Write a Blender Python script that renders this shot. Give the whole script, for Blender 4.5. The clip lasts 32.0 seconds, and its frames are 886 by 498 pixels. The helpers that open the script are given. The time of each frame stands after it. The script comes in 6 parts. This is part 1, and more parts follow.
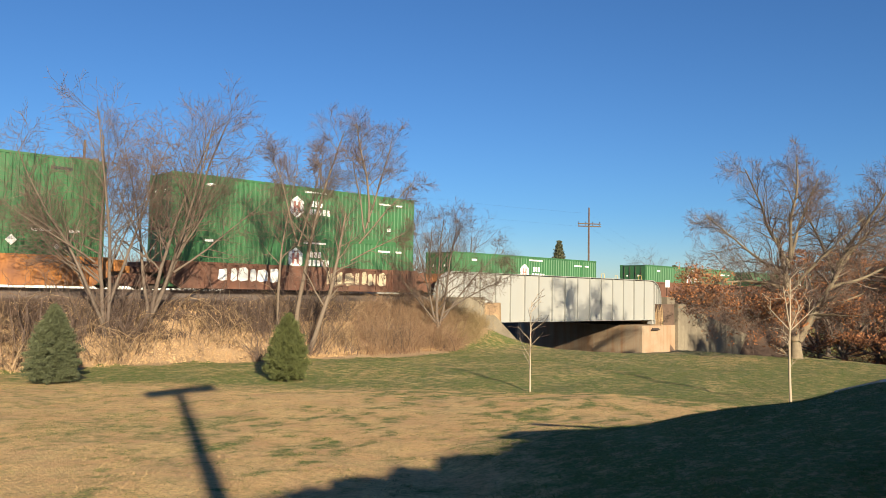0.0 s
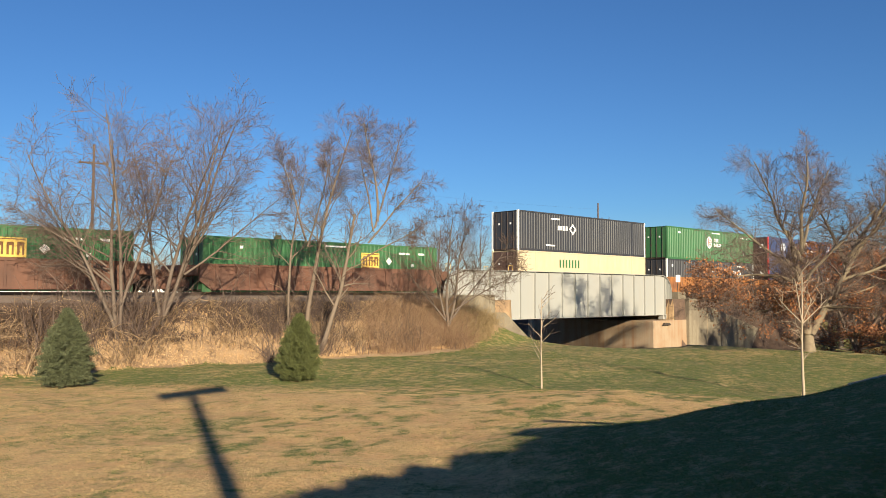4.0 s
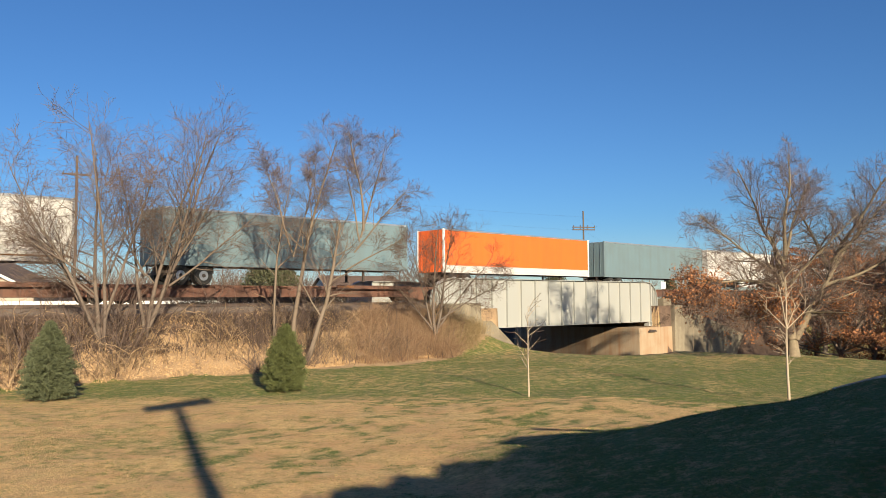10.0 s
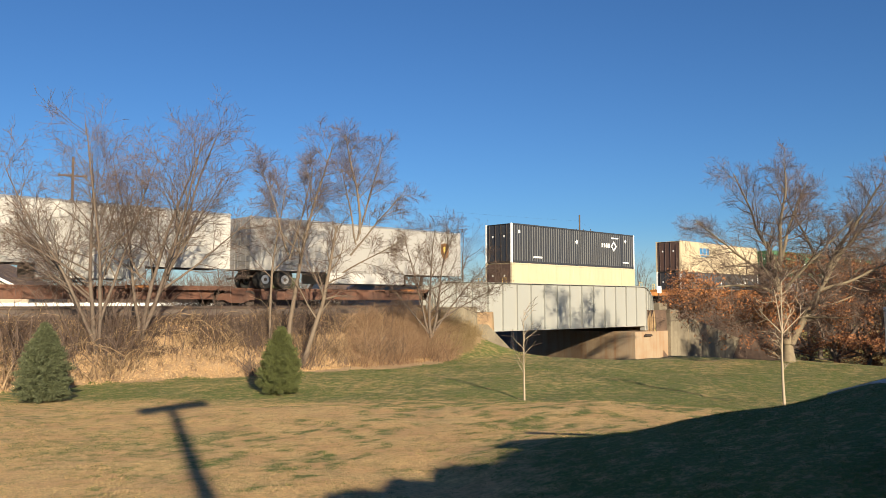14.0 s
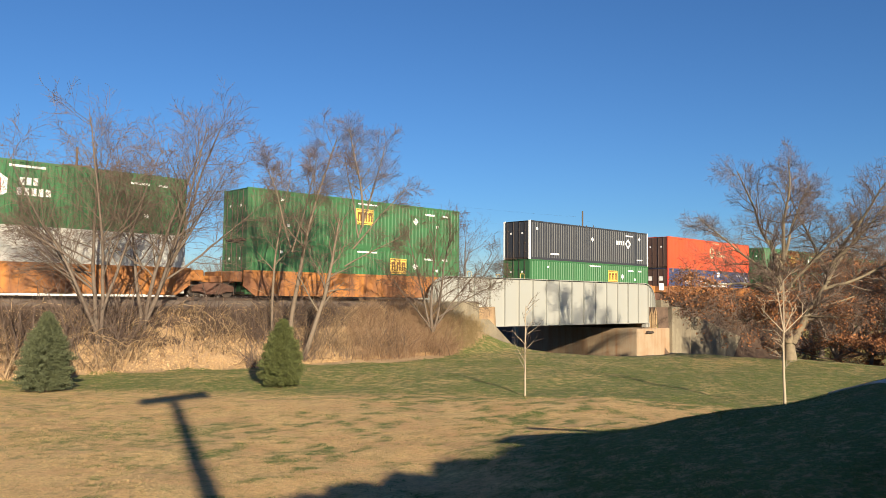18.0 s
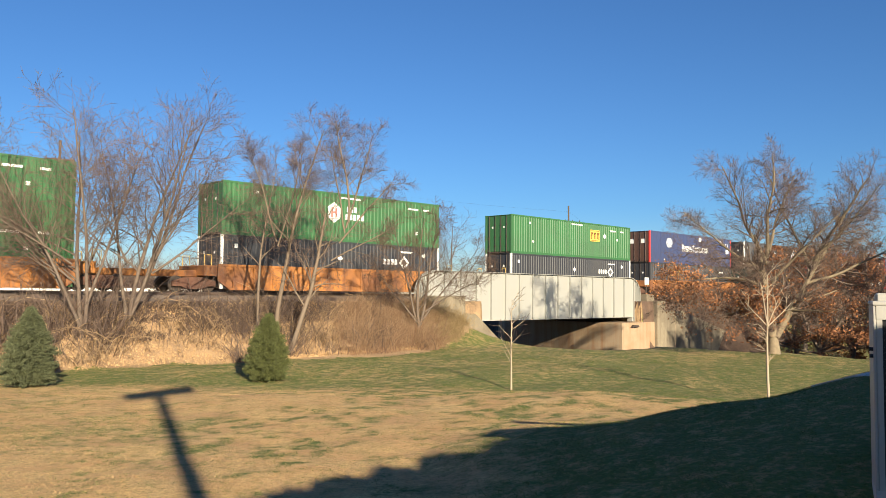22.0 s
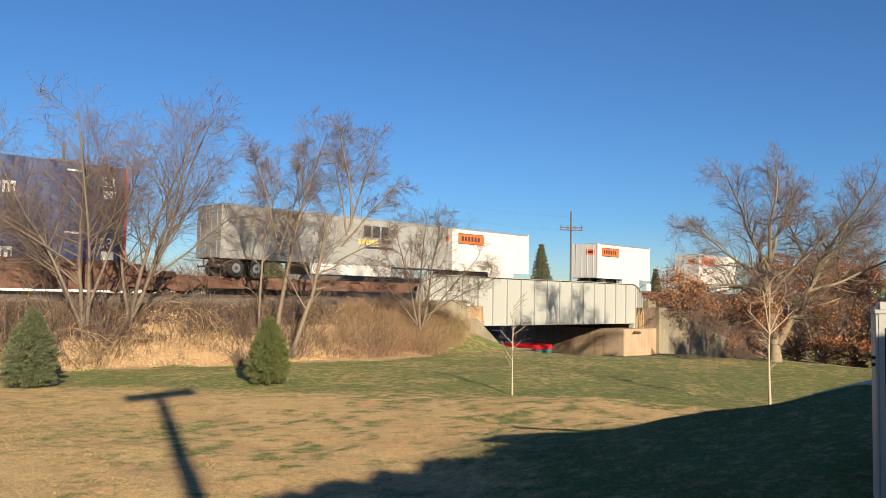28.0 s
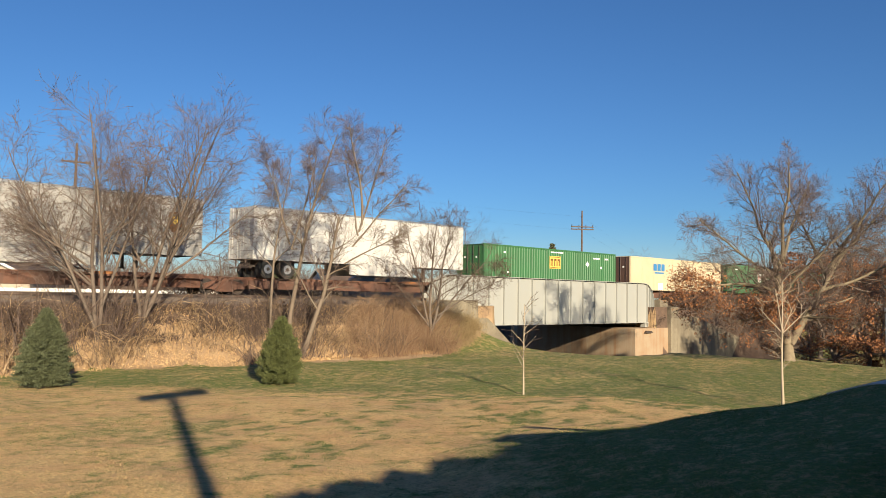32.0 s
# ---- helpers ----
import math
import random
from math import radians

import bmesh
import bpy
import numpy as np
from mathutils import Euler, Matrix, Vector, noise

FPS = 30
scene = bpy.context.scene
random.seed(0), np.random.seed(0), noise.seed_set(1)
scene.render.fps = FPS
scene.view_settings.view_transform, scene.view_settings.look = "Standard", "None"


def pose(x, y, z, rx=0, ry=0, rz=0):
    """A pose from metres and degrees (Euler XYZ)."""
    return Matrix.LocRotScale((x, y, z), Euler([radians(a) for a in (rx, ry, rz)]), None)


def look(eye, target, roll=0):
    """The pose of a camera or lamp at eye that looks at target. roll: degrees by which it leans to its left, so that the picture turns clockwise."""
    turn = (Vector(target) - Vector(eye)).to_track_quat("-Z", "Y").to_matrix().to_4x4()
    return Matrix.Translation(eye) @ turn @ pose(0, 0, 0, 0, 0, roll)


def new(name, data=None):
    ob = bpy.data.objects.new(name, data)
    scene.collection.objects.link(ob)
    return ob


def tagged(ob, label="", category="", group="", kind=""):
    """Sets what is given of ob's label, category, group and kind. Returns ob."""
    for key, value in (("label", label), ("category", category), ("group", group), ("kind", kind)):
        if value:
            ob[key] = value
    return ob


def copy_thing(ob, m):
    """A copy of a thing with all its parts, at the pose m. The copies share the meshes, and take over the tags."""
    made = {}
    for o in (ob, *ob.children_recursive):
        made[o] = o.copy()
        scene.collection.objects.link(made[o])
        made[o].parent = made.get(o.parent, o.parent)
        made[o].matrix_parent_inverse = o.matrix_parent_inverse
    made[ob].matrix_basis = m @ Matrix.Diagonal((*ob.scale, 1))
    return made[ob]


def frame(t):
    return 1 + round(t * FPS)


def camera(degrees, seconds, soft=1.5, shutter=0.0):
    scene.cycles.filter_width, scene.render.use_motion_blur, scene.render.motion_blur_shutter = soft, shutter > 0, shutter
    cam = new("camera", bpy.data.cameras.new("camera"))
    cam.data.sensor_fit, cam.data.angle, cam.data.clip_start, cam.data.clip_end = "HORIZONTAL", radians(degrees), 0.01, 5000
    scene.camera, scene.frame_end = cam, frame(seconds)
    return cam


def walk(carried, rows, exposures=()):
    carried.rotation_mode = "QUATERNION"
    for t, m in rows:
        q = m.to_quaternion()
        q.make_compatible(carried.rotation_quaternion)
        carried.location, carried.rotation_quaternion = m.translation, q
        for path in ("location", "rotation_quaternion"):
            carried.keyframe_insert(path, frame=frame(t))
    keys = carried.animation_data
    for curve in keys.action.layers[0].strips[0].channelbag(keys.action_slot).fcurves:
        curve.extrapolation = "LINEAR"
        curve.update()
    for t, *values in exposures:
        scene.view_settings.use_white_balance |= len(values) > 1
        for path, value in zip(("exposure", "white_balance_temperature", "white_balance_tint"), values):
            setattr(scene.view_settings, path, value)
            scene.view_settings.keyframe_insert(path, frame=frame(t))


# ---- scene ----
EYE = 1.6
cam = camera(57.8, 32.0, soft=0.8)
walk(cam, [
    (0, pose(0, 0, 1.6, 93.227, -1.056, 0.154)),
    (0.5, pose(0, 0, 1.6, 93.300, -1.028, 0.059)),
    (1, pose(0, 0, 1.6, 93.330, -1.003, 0.280)),
    (1.5, pose(0, 0, 1.6, 93.484, -0.730, 0.374)),
    (2, pose(0, 0, 1.6, 93.758, -0.644, 0.437)),
    (2.5, pose(0, 0, 1.6, 93.895, -0.677, 0.382)),
    (3, pose(0, 0, 1.6, 93.714, -0.475, 0.513)),
    (3.5, pose(0, 0, 1.6, 93.252, -0.189, 0.872)),
    (5.5, pose(0, 0, 1.6, 92.973, -0.096, 0.503)),
    (6, pose(0, 0, 1.6, 93.175, -0.193, -0.011)),
    (6.5, pose(0, 0, 1.6, 93.356, -0.023, -0.263)),
    (7, pose(0, 0, 1.6, 93.521, 0.089, -0.369)),
    (7.5, pose(0, 0, 1.6, 93.646, -0.114, -0.655)),
    (8, pose(0, 0, 1.6, 93.807, -0.166, -0.680)),
    (8.5, pose(0, 0, 1.6, 93.828, 0.037, -0.461)),
    (9, pose(0, 0, 1.6, 93.779, 0.210, -0.216)),
    (9.5, pose(0, 0, 1.6, 93.693, 0.356, -0.108)),
    (10, pose(0, 0, 1.6, 93.721, 0.370, -0.099)),
    (10.5, pose(0, 0, 1.6, 93.774, 0.318, -0.061)),
    (11, pose(0, 0, 1.6, 93.709, 0.261, -0.106)),
    (11.5, pose(0, 0, 1.6, 93.656, 0.220, -0.072)),
    (12, pose(0, 0, 1.6, 93.556, 0.170, 0.088)),
    (12.5, pose(0, 0, 1.6, 93.480, 0.229, 0.122)),
    (13, pose(0, 0, 1.6, 93.583, 0.221, 0.021)),
    (13.5, pose(0, 0, 1.6, 93.840, 0.209, -0.167)),
    (14, pose(0, 0, 1.6, 93.957, 0.103, -0.382)),
    (14.5, pose(0, 0, 1.6, 93.854, -0.017, -0.470)),
    (16.5, pose(0, 0, 1.6, 93.420, -0.148, -0.643)),
    (17, pose(0, 0, 1.6, 93.338, -0.371, -0.585)),
    (17.5, pose(0, 0, 1.6, 93.371, -0.595, -0.464)),
    (18, pose(0, 0, 1.6, 93.563, -0.612, -0.246)),
    (18.5, pose(0, 0, 1.6, 93.670, -0.626, -0.256)),
    (19, pose(0, 0, 1.6, 93.761, -0.625, -0.450)),
    (19.5, pose(0, 0, 1.6, 93.797, -0.522, -0.489)),
    (20, pose(0, 0, 1.6, 93.773, -0.539, -0.468)),
    (20.5, pose(0, 0, 1.6, 93.733, -0.600, -0.612)),
    (21, pose(0, 0, 1.6, 93.500, -0.621, -0.974)),
    (21.5, pose(0, 0, 1.6, 93.292, -0.625, -1.225)),
    (22, pose(0, 0, 1.6, 93.175, -0.565, -1.217)),
    (22.5, pose(0, 0, 1.6, 93.018, -0.501, -1.081)),
    (23, pose(0, 0, 1.6, 93.035, -0.494, -0.910)),
    (23.5, pose(0, 0, 1.6, 93.124, -0.457, -0.802)),
    (24, pose(0, 0, 1.6, 93.290, -0.375, -0.883)),
    (24.5, pose(0, 0, 1.6, 93.462, -0.565, -1.046)),
    (25, pose(0, 0, 1.6, 93.646, -0.702, -1.238)),
    (25.5, pose(0, 0, 1.6, 93.618, -0.706, -1.310)),
    (27.5, pose(0, 0, 1.6, 93.490, -0.833, -0.962)),
    (28, pose(0, 0, 1.6, 93.490, -1.097, -1.095)),
    (28.5, pose(0, 0, 1.6, 93.544, -1.135, -1.299)),
    (29, pose(0, 0, 1.6, 93.678, -1.176, -1.362)),
    (29.5, pose(0, 0, 1.6, 93.738, -1.112, -1.254)),
    (30, pose(0, 0, 1.6, 93.678, -1.214, -1.054)),
    (30.5, pose(0, 0, 1.6, 93.696, -1.451, -0.935)),
    (31, pose(0, 0, 1.6, 93.715, -1.435, -0.923)),
    (31.5, pose(0, 0, 1.6, 93.532, -1.220, -0.672)),
    (32, pose(0, 0, 1.6, 93.458, -0.974, -0.319)),
], exposures=[(0, 0.99), (3, 0.93), (8, 0.90), (11, 0.96), (14, 0.86), (17, 0.95), (20, 0.98), (22, 1.10), (25.5, 1.10), (28, 1.01), (30, 0.92), (31, 0.88), (32, 0.88)])

# world, sun
SUN_AZ, SUN_EL = 20.3, 17.0      # degrees right of straight behind the camera, and above the horizon
world = bpy.data.worlds.new("sky")
scene.world = world
world.use_nodes = True
wn = world.node_tree.nodes
sky = wn.new("ShaderNodeTexSky")
sky.sky_type, sky.sun_disc = "NISHITA", False
sky.sun_elevation = radians(SUN_EL)
sky.sun_rotation = radians(180 - SUN_AZ)
sky.altitude, sky.air_density, sky.dust_density, sky.ozone_density = 250, 1.0, 0.2, 2.0
bg = wn["Background"]
bg.inputs["Strength"].default_value = 0.050
clear = wn.new("ShaderNodeMix")          # a clear, dry, deep blue sky
clear.data_type, clear.blend_type = "RGBA", "MULTIPLY"
clear.inputs[0].default_value = 1.0
up_way = wn.new("ShaderNodeTexCoord")
up_z = wn.new("ShaderNodeSeparateXYZ")
world.node_tree.links.new(up_way.outputs["Generated"], up_z.inputs[0])
haze = wn.new("ShaderNodeMapRange")      # paler haze low over the horizon
haze.interpolation_type = "SMOOTHSTEP"
haze.inputs[1].default_value, haze.inputs[2].default_value = -0.01, 0.11
world.node_tree.links.new(up_z.outputs[2], haze.inputs[0])
tint = wn.new("ShaderNodeMix")
tint.data_type = "RGBA"
tint.inputs[6].default_value = (0.70, 0.86, 1.12, 1)
tint.inputs[7].default_value = (0.43, 0.745, 1.15, 1)
world.node_tree.links.new(haze.outputs[0], tint.inputs[0])
world.node_tree.links.new(tint.outputs[2], clear.inputs[7])
world.node_tree.links.new(sky.outputs[0], clear.inputs[6])
world.node_tree.links.new(clear.outputs[2], bg.inputs[0])
SUN_FROM = Vector((math.sin(radians(SUN_AZ)) * math.cos(radians(SUN_EL)), -math.cos(radians(SUN_AZ)) * math.cos(radians(SUN_EL)), math.sin(radians(SUN_EL))))
sun_data = bpy.data.lights.new("sun", "SUN")
sun_data.energy, sun_data.angle, sun_data.color = 5.0, radians(0.55), (1.0, 0.87, 0.645)
sun = new("sun", sun_data)
sun.matrix_world = look(SUN_FROM * 60, (0, 0, 0))


# ---- materials ----
def mat(name, color, rough=0.7, metal=0.0, spots=0.0, scale=3.0, fine=0.0, fine_scale=60.0, other=None, bump=0.0, streak=0.0, per_object=0.0, per_island=0.0):
    """A surface of one paint with stains (spots, toward other), fine grain, streaks that run down, and relief."""
    m = bpy.data.materials.new(name)
    m.use_nodes = True
    nt, L = m.node_tree, m.node_tree.links
    b = nt.nodes["Principled BSDF"]
    b.inputs["Roughness"].default_value, b.inputs["Metallic"].default_value = rough, metal
    tc = nt.nodes.new("ShaderNodeTexCoord")
    rgb = nt.nodes.new("ShaderNodeRGB")
    rgb.outputs[0].default_value = (*color, 1)
    last = rgb.outputs[0]
    dark = other or tuple(c * 0.55 for c in color)

    def mixed(last, fac, col, kind="MIX"):
        n = nt.nodes.new("ShaderNodeMix")
        n.data_type, n.blend_type = "RGBA", kind
        L.new(fac, n.inputs[0])
        L.new(last, n.inputs[6])
        n.inputs[7].default_value = (*col, 1)
        return n.outputs[2]

    def noise_fac(sc, lo, hi, amount, stretch=None, detail=5):
        n = nt.nodes.new("ShaderNodeTexNoise")
        n.inputs["Scale"].default_value, n.inputs["Detail"].default_value = sc, detail
        src = tc.outputs["Object"]
        if stretch:
            mp = nt.nodes.new("ShaderNodeMapping")
            mp.inputs["Scale"].default_value = stretch
            L.new(src, mp.inputs[0])
            src = mp.outputs[0]
        L.new(src, n.inputs["Vector"])
        r = nt.nodes.new("ShaderNodeMapRange")
        r.inputs[1].default_value, r.inputs[2].default_value, r.inputs[3].default_value, r.inputs[4].default_value = lo, hi, 0, amount
        L.new(n.outputs["Fac"], r.inputs[0])
        return r.outputs[0]

    if spots:
        last = mixed(last, noise_fac(scale, 0.42, 0.72, spots), dark)
    if streak:
        last = mixed(last, noise_fac(1.0, 0.45, 0.75, streak, (2.2, 2.2, 0.18)), dark)
    if fine:
        last = mixed(last, noise_fac(fine_scale, 0.35, 0.7, fine, None, 3), dark)
    for amount, kind in ((per_object, "object"), (per_island, "island")):
        if amount:
            if kind == "object":
                o = nt.nodes.new("ShaderNodeObjectInfo").outputs["Random"]
            else:
                o = nt.nodes.new("ShaderNodeNewGeometry").outputs["Random Per Island"]
            r = nt.nodes.new("ShaderNodeMapRange")
            r.inputs[3].default_value, r.inputs[4].default_value = 0, amount
            L.new(o, r.inputs[0])
            last = mixed(last, r.outputs[0], dark)
    L.new(last, b.inputs["Base Color"])
    if bump:
        n = nt.nodes.new("ShaderNodeTexNoise")
        n.inputs["Scale"].default_value = fine_scale
        L.new(tc.outputs["Object"], n.inputs["Vector"])
        bp = nt.nodes.new("ShaderNodeBump")
        bp.inputs["Strength"].default_value, bp.inputs["Distance"].default_value = bump, 0.02
        L.new(n.outputs["Fac"], bp.inputs["Height"])
        L.new(bp.outputs[0], b.inputs["Normal"])
    return m


def paint(name, color, dirt=0.35, other=None, rough=0.5):
    return mat(name, color, rough, spots=dirt, scale=0.6, fine=0.18, fine_scale=14, streak=dirt, other=other)


GREEN = paint("green_paint", (0.040, 0.145, 0.052), 0.4, (0.04, 0.085, 0.04))
BLACK = paint("black_paint", (0.030, 0.033, 0.042), 0.3, (0.06, 0.055, 0.05))
NAVY = paint("navy_paint", (0.046, 0.064, 0.150), 0.35, (0.05, 0.055, 0.09))
CREAM = paint("cream_paint", (0.56, 0.46, 0.31), 0.35, (0.46, 0.36, 0.22))
WHITE = paint("white_paint", (0.52, 0.505, 0.48), 0.35, (0.48, 0.45, 0.41))
RED = paint("vermilion_paint", (0.62, 0.085, 0.03), 0.3, (0.45, 0.06, 0.03))
ORANGE = paint("orange_paint", (0.74, 0.135, 0.02), 0.3, (0.55, 0.10, 0.025))
TEAL_GREY = paint("blue_grey_paint", (0.135, 0.195, 0.215), 0.45, (0.12, 0.145, 0.15))
GREY = paint("grey_paint", (0.35, 0.335, 0.315), 0.3, (0.33, 0.31, 0.29))
ABF_GREY = paint("silver_grey_paint", (0.235, 0.23, 0.218), 0.35, (0.27, 0.26, 0.25))
CSX_GREEN = paint("dark_green_paint", (0.035, 0.07, 0.06), 0.3, (0.05, 0.055, 0.05))
WELL_ORANGE = paint("ochre_car_paint", (0.47, 0.185, 0.042), 0.9, (0.15, 0.065, 0.038), 0.75)
WELL_BROWN = paint("rust_brown_car_paint", (0.17, 0.075, 0.045), 0.6, (0.07, 0.04, 0.03), 0.8)
STEEL_DARK = mat("dark_steel", (0.045, 0.038, 0.034), 0.75, spots=0.5, scale=4, fine=0.3, other=(0.10, 0.055, 0.03))
STEEL_RAIL = mat("rail_steel", (0.16, 0.12, 0.10), 0.5, 0.6, spots=0.5, scale=2, other=(0.12, 0.06, 0.03))
ALU = mat("aluminium_trim", (0.62, 0.62, 0.62), 0.35, 0.8, spots=0.3, scale=2)
RUBBER = mat("tyre_rubber", (0.022, 0.021, 0.02), 0.85, spots=0.3, scale=8, other=(0.07, 0.06, 0.05))
# dark brown for the doors of the navy, cream and red containers
DOOR_BROWN = paint("dark_door_brown", (0.11, 0.06, 0.045), 0.5, (0.05, 0.035, 0.03))
MARK_WHITE = mat("white_marking", (0.80, 0.79, 0.76), 0.55, spots=0.25, scale=3, other=(0.6, 0.58, 0.54))
MARK_YELLOW = mat("yellow_marking", (0.66, 0.44, 0.10), 0.55, spots=0.25, scale=3, other=(0.6, 0.36, 0.05))
MARK_RED = mat("red_marking", (0.62, 0.06, 0.05), 0.55, spots=0.2, scale=3)
MARK_BLACK = mat("black_marking", (0.03, 0.03, 0.03), 0.6, spots=0.2, scale=3)
MARK_BLUE = mat("blue_marking", (0.04, 0.20, 0.42), 0.55, spots=0.2, scale=3)
MARK_PALE = mat("faded_grey_marking", (0.42, 0.45, 0.50), 0.6, spots=0.35, scale=3, other=(0.30, 0.32, 0.38))
MARK_ROSE = mat("faded_red_marking", (0.50, 0.20, 0.16), 0.6, spots=0.2, scale=3)
MARK_BROWN = mat("brown_marking", (0.16, 0.07, 0.02), 0.55, spots=0.2, scale=3)
MARK_ORANGE = mat("orange_marking", (0.78, 0.115, 0.018), 0.55, spots=0.15, scale=3)
GIRDER = mat("pale_girder_paint", (0.325, 0.325, 0.30), 0.6, spots=0.3, scale=0.7, fine=0.15, fine_scale=12, streak=0.45, other=(0.33, 0.31, 0.27))
CONCRETE = mat("old_concrete", (0.27, 0.225, 0.155), 0.9, spots=0.75, scale=0.55, fine=0.4, fine_scale=9, streak=0.5, other=(0.10, 0.078, 0.055), bump=0.3)
CONCRETE_RUST = mat("rust_stained_concrete", (0.37, 0.29, 0.195), 0.9, spots=0.5, scale=0.8, fine=0.3, fine_scale=9, streak=0.8, other=(0.30, 0.15, 0.07), bump=0.3)
SAPLING_BARK = mat("pale_smooth_bark", (0.38, 0.30, 0.21), 0.8, spots=0.3, scale=8, other=(0.30, 0.22, 0.15))
PATH_CONCRETE = mat("path_concrete", (0.55, 0.53, 0.49), 0.9, spots=0.3, scale=2, fine=0.3, fine_scale=40)
ASPHALT = mat("asphalt", (0.055, 0.054, 0.053), 0.9, spots=0.4, scale=1.5, fine=0.4, fine_scale=60)
BALLAST = mat("ballast_stone", (0.20, 0.155, 0.125), 0.95, spots=0.5, scale=2.0, fine=0.5, fine_scale=25, per_island=0.6, other=(0.09, 0.065, 0.05))
TIE_WOOD = mat("tie_wood", (0.09, 0.065, 0.05), 0.9, spots=0.4, scale=4, fine=0.3)
BARK_GREY = mat("grey_brown_bark", (0.165, 0.125, 0.095), 0.9, spots=0.5, scale=5, fine=0.4, fine_scale=40, other=(0.075, 0.05, 0.036), bump=0.4)
BARK_OAK = mat("olive_tan_bark", (0.25, 0.195, 0.125), 0.9, spots=0.5, scale=5, fine=0.4, fine_scale=40, other=(0.12, 0.09, 0.06), bump=0.4)
BARK_PALE = mat("pale_bark", (0.18, 0.135, 0.095), 0.85, spots=0.35, scale=6, fine=0.3, fine_scale=40, other=(0.12, 0.085, 0.06))
TWIG = mat("twig_brown", (0.14, 0.09, 0.062), 0.85, per_island=0.75, other=(0.055, 0.032, 0.022))
TWIG_RED = mat("reddish_twig", (0.20, 0.138, 0.105), 0.85, per_island=0.8, other=(0.055, 0.034, 0.026))
TWIG_TAN = mat("dry_cane", (0.47, 0.325, 0.185), 0.9, per_island=0.95, other=(0.10, 0.056, 0.034))
STRAW = mat("dry_grass_stalk", (0.44, 0.295, 0.175), 0.9, per_island=0.95, other=(0.20, 0.10, 0.052))
STRAW_PALE = mat("pale_dry_grass", (0.38, 0.275, 0.14), 0.9, per_island=0.8, other=(0.20, 0.13, 0.055))
LEAF_RUST = mat("rust_oak_leaf", (0.40, 0.165, 0.062), 0.8, per_island=0.85, other=(0.13, 0.05, 0.025))
LEAF_FALLEN = mat("fallen_leaf", (0.60, 0.40, 0.20), 0.9, per_island=0.7, other=(0.32, 0.18, 0.085))
NEEDLE = mat("spruce_needle", (0.125, 0.135, 0.036), 0.75, per_island=0.85, other=(0.035, 0.045, 0.015))
NEEDLE_BLUE = mat("blue_spruce_needle", (0.120, 0.130, 0.058), 0.75, per_island=0.85, other=(0.040, 0.050, 0.025))
PINE = mat("far_pine_needle", (0.095, 0.09, 0.04), 0.8, per_island=0.8, other=(0.03, 0.04, 0.018))
GRASS_DRY = mat("dry_lawn_blade", (0.53, 0.365, 0.17), 0.9, spots=0.7, scale=2.2, fine=0.6, fine_scale=9, per_island=0.5, other=(0.40, 0.24, 0.105))
GRASS_GREEN = mat("green_lawn_blade", (0.145, 0.195, 0.028), 0.85, spots=0.5, scale=3, fine=0.5, fine_scale=9, per_island=0.6, other=(0.055, 0.066, 0.016))
POLE_WOOD = mat("pole_wood", (0.10, 0.068, 0.05), 0.9, spots=0.4, scale=3, fine=0.3, other=(0.11, 0.07, 0.045))
WIRE = mat("wire_black", (0.03, 0.03, 0.03), 0.6)
ROOF_BROWN = mat("brown_shingle", (0.13, 0.085, 0.065), 0.9, spots=0.4, scale=2, fine=0.4, fine_scale=20)
SIDING = mat("white_siding", (0.72, 0.70, 0.66), 0.7, spots=0.2, scale=1)
CABINET = mat("grey_cabinet_metal", (0.42, 0.40, 0.35), 0.5, 0.1, spots=0.35, scale=3, fine=0.2, fine_scale=30, other=(0.34, 0.32, 0.29))
BLACK_LOUVRE = mat("black_louvre_metal", (0.012, 0.012, 0.014), 0.5, 0.2, spots=0.3, scale=5)
BUS_RED = mat("bus_red_paint", (0.60, 0.02, 0.03), 0.3, spots=0.15, scale=1)
BUS_TEAL = mat("bus_teal_paint", (0.03, 0.16, 0.17), 0.3, spots=0.15, scale=1)
BRICK = mat("tan_house_wall", (0.42, 0.34, 0.26), 0.9, spots=0.3, scale=1)
HEDGE = mat("hedge_leaf", (0.05, 0.085, 0.03), 0.8, per_island=0.6)


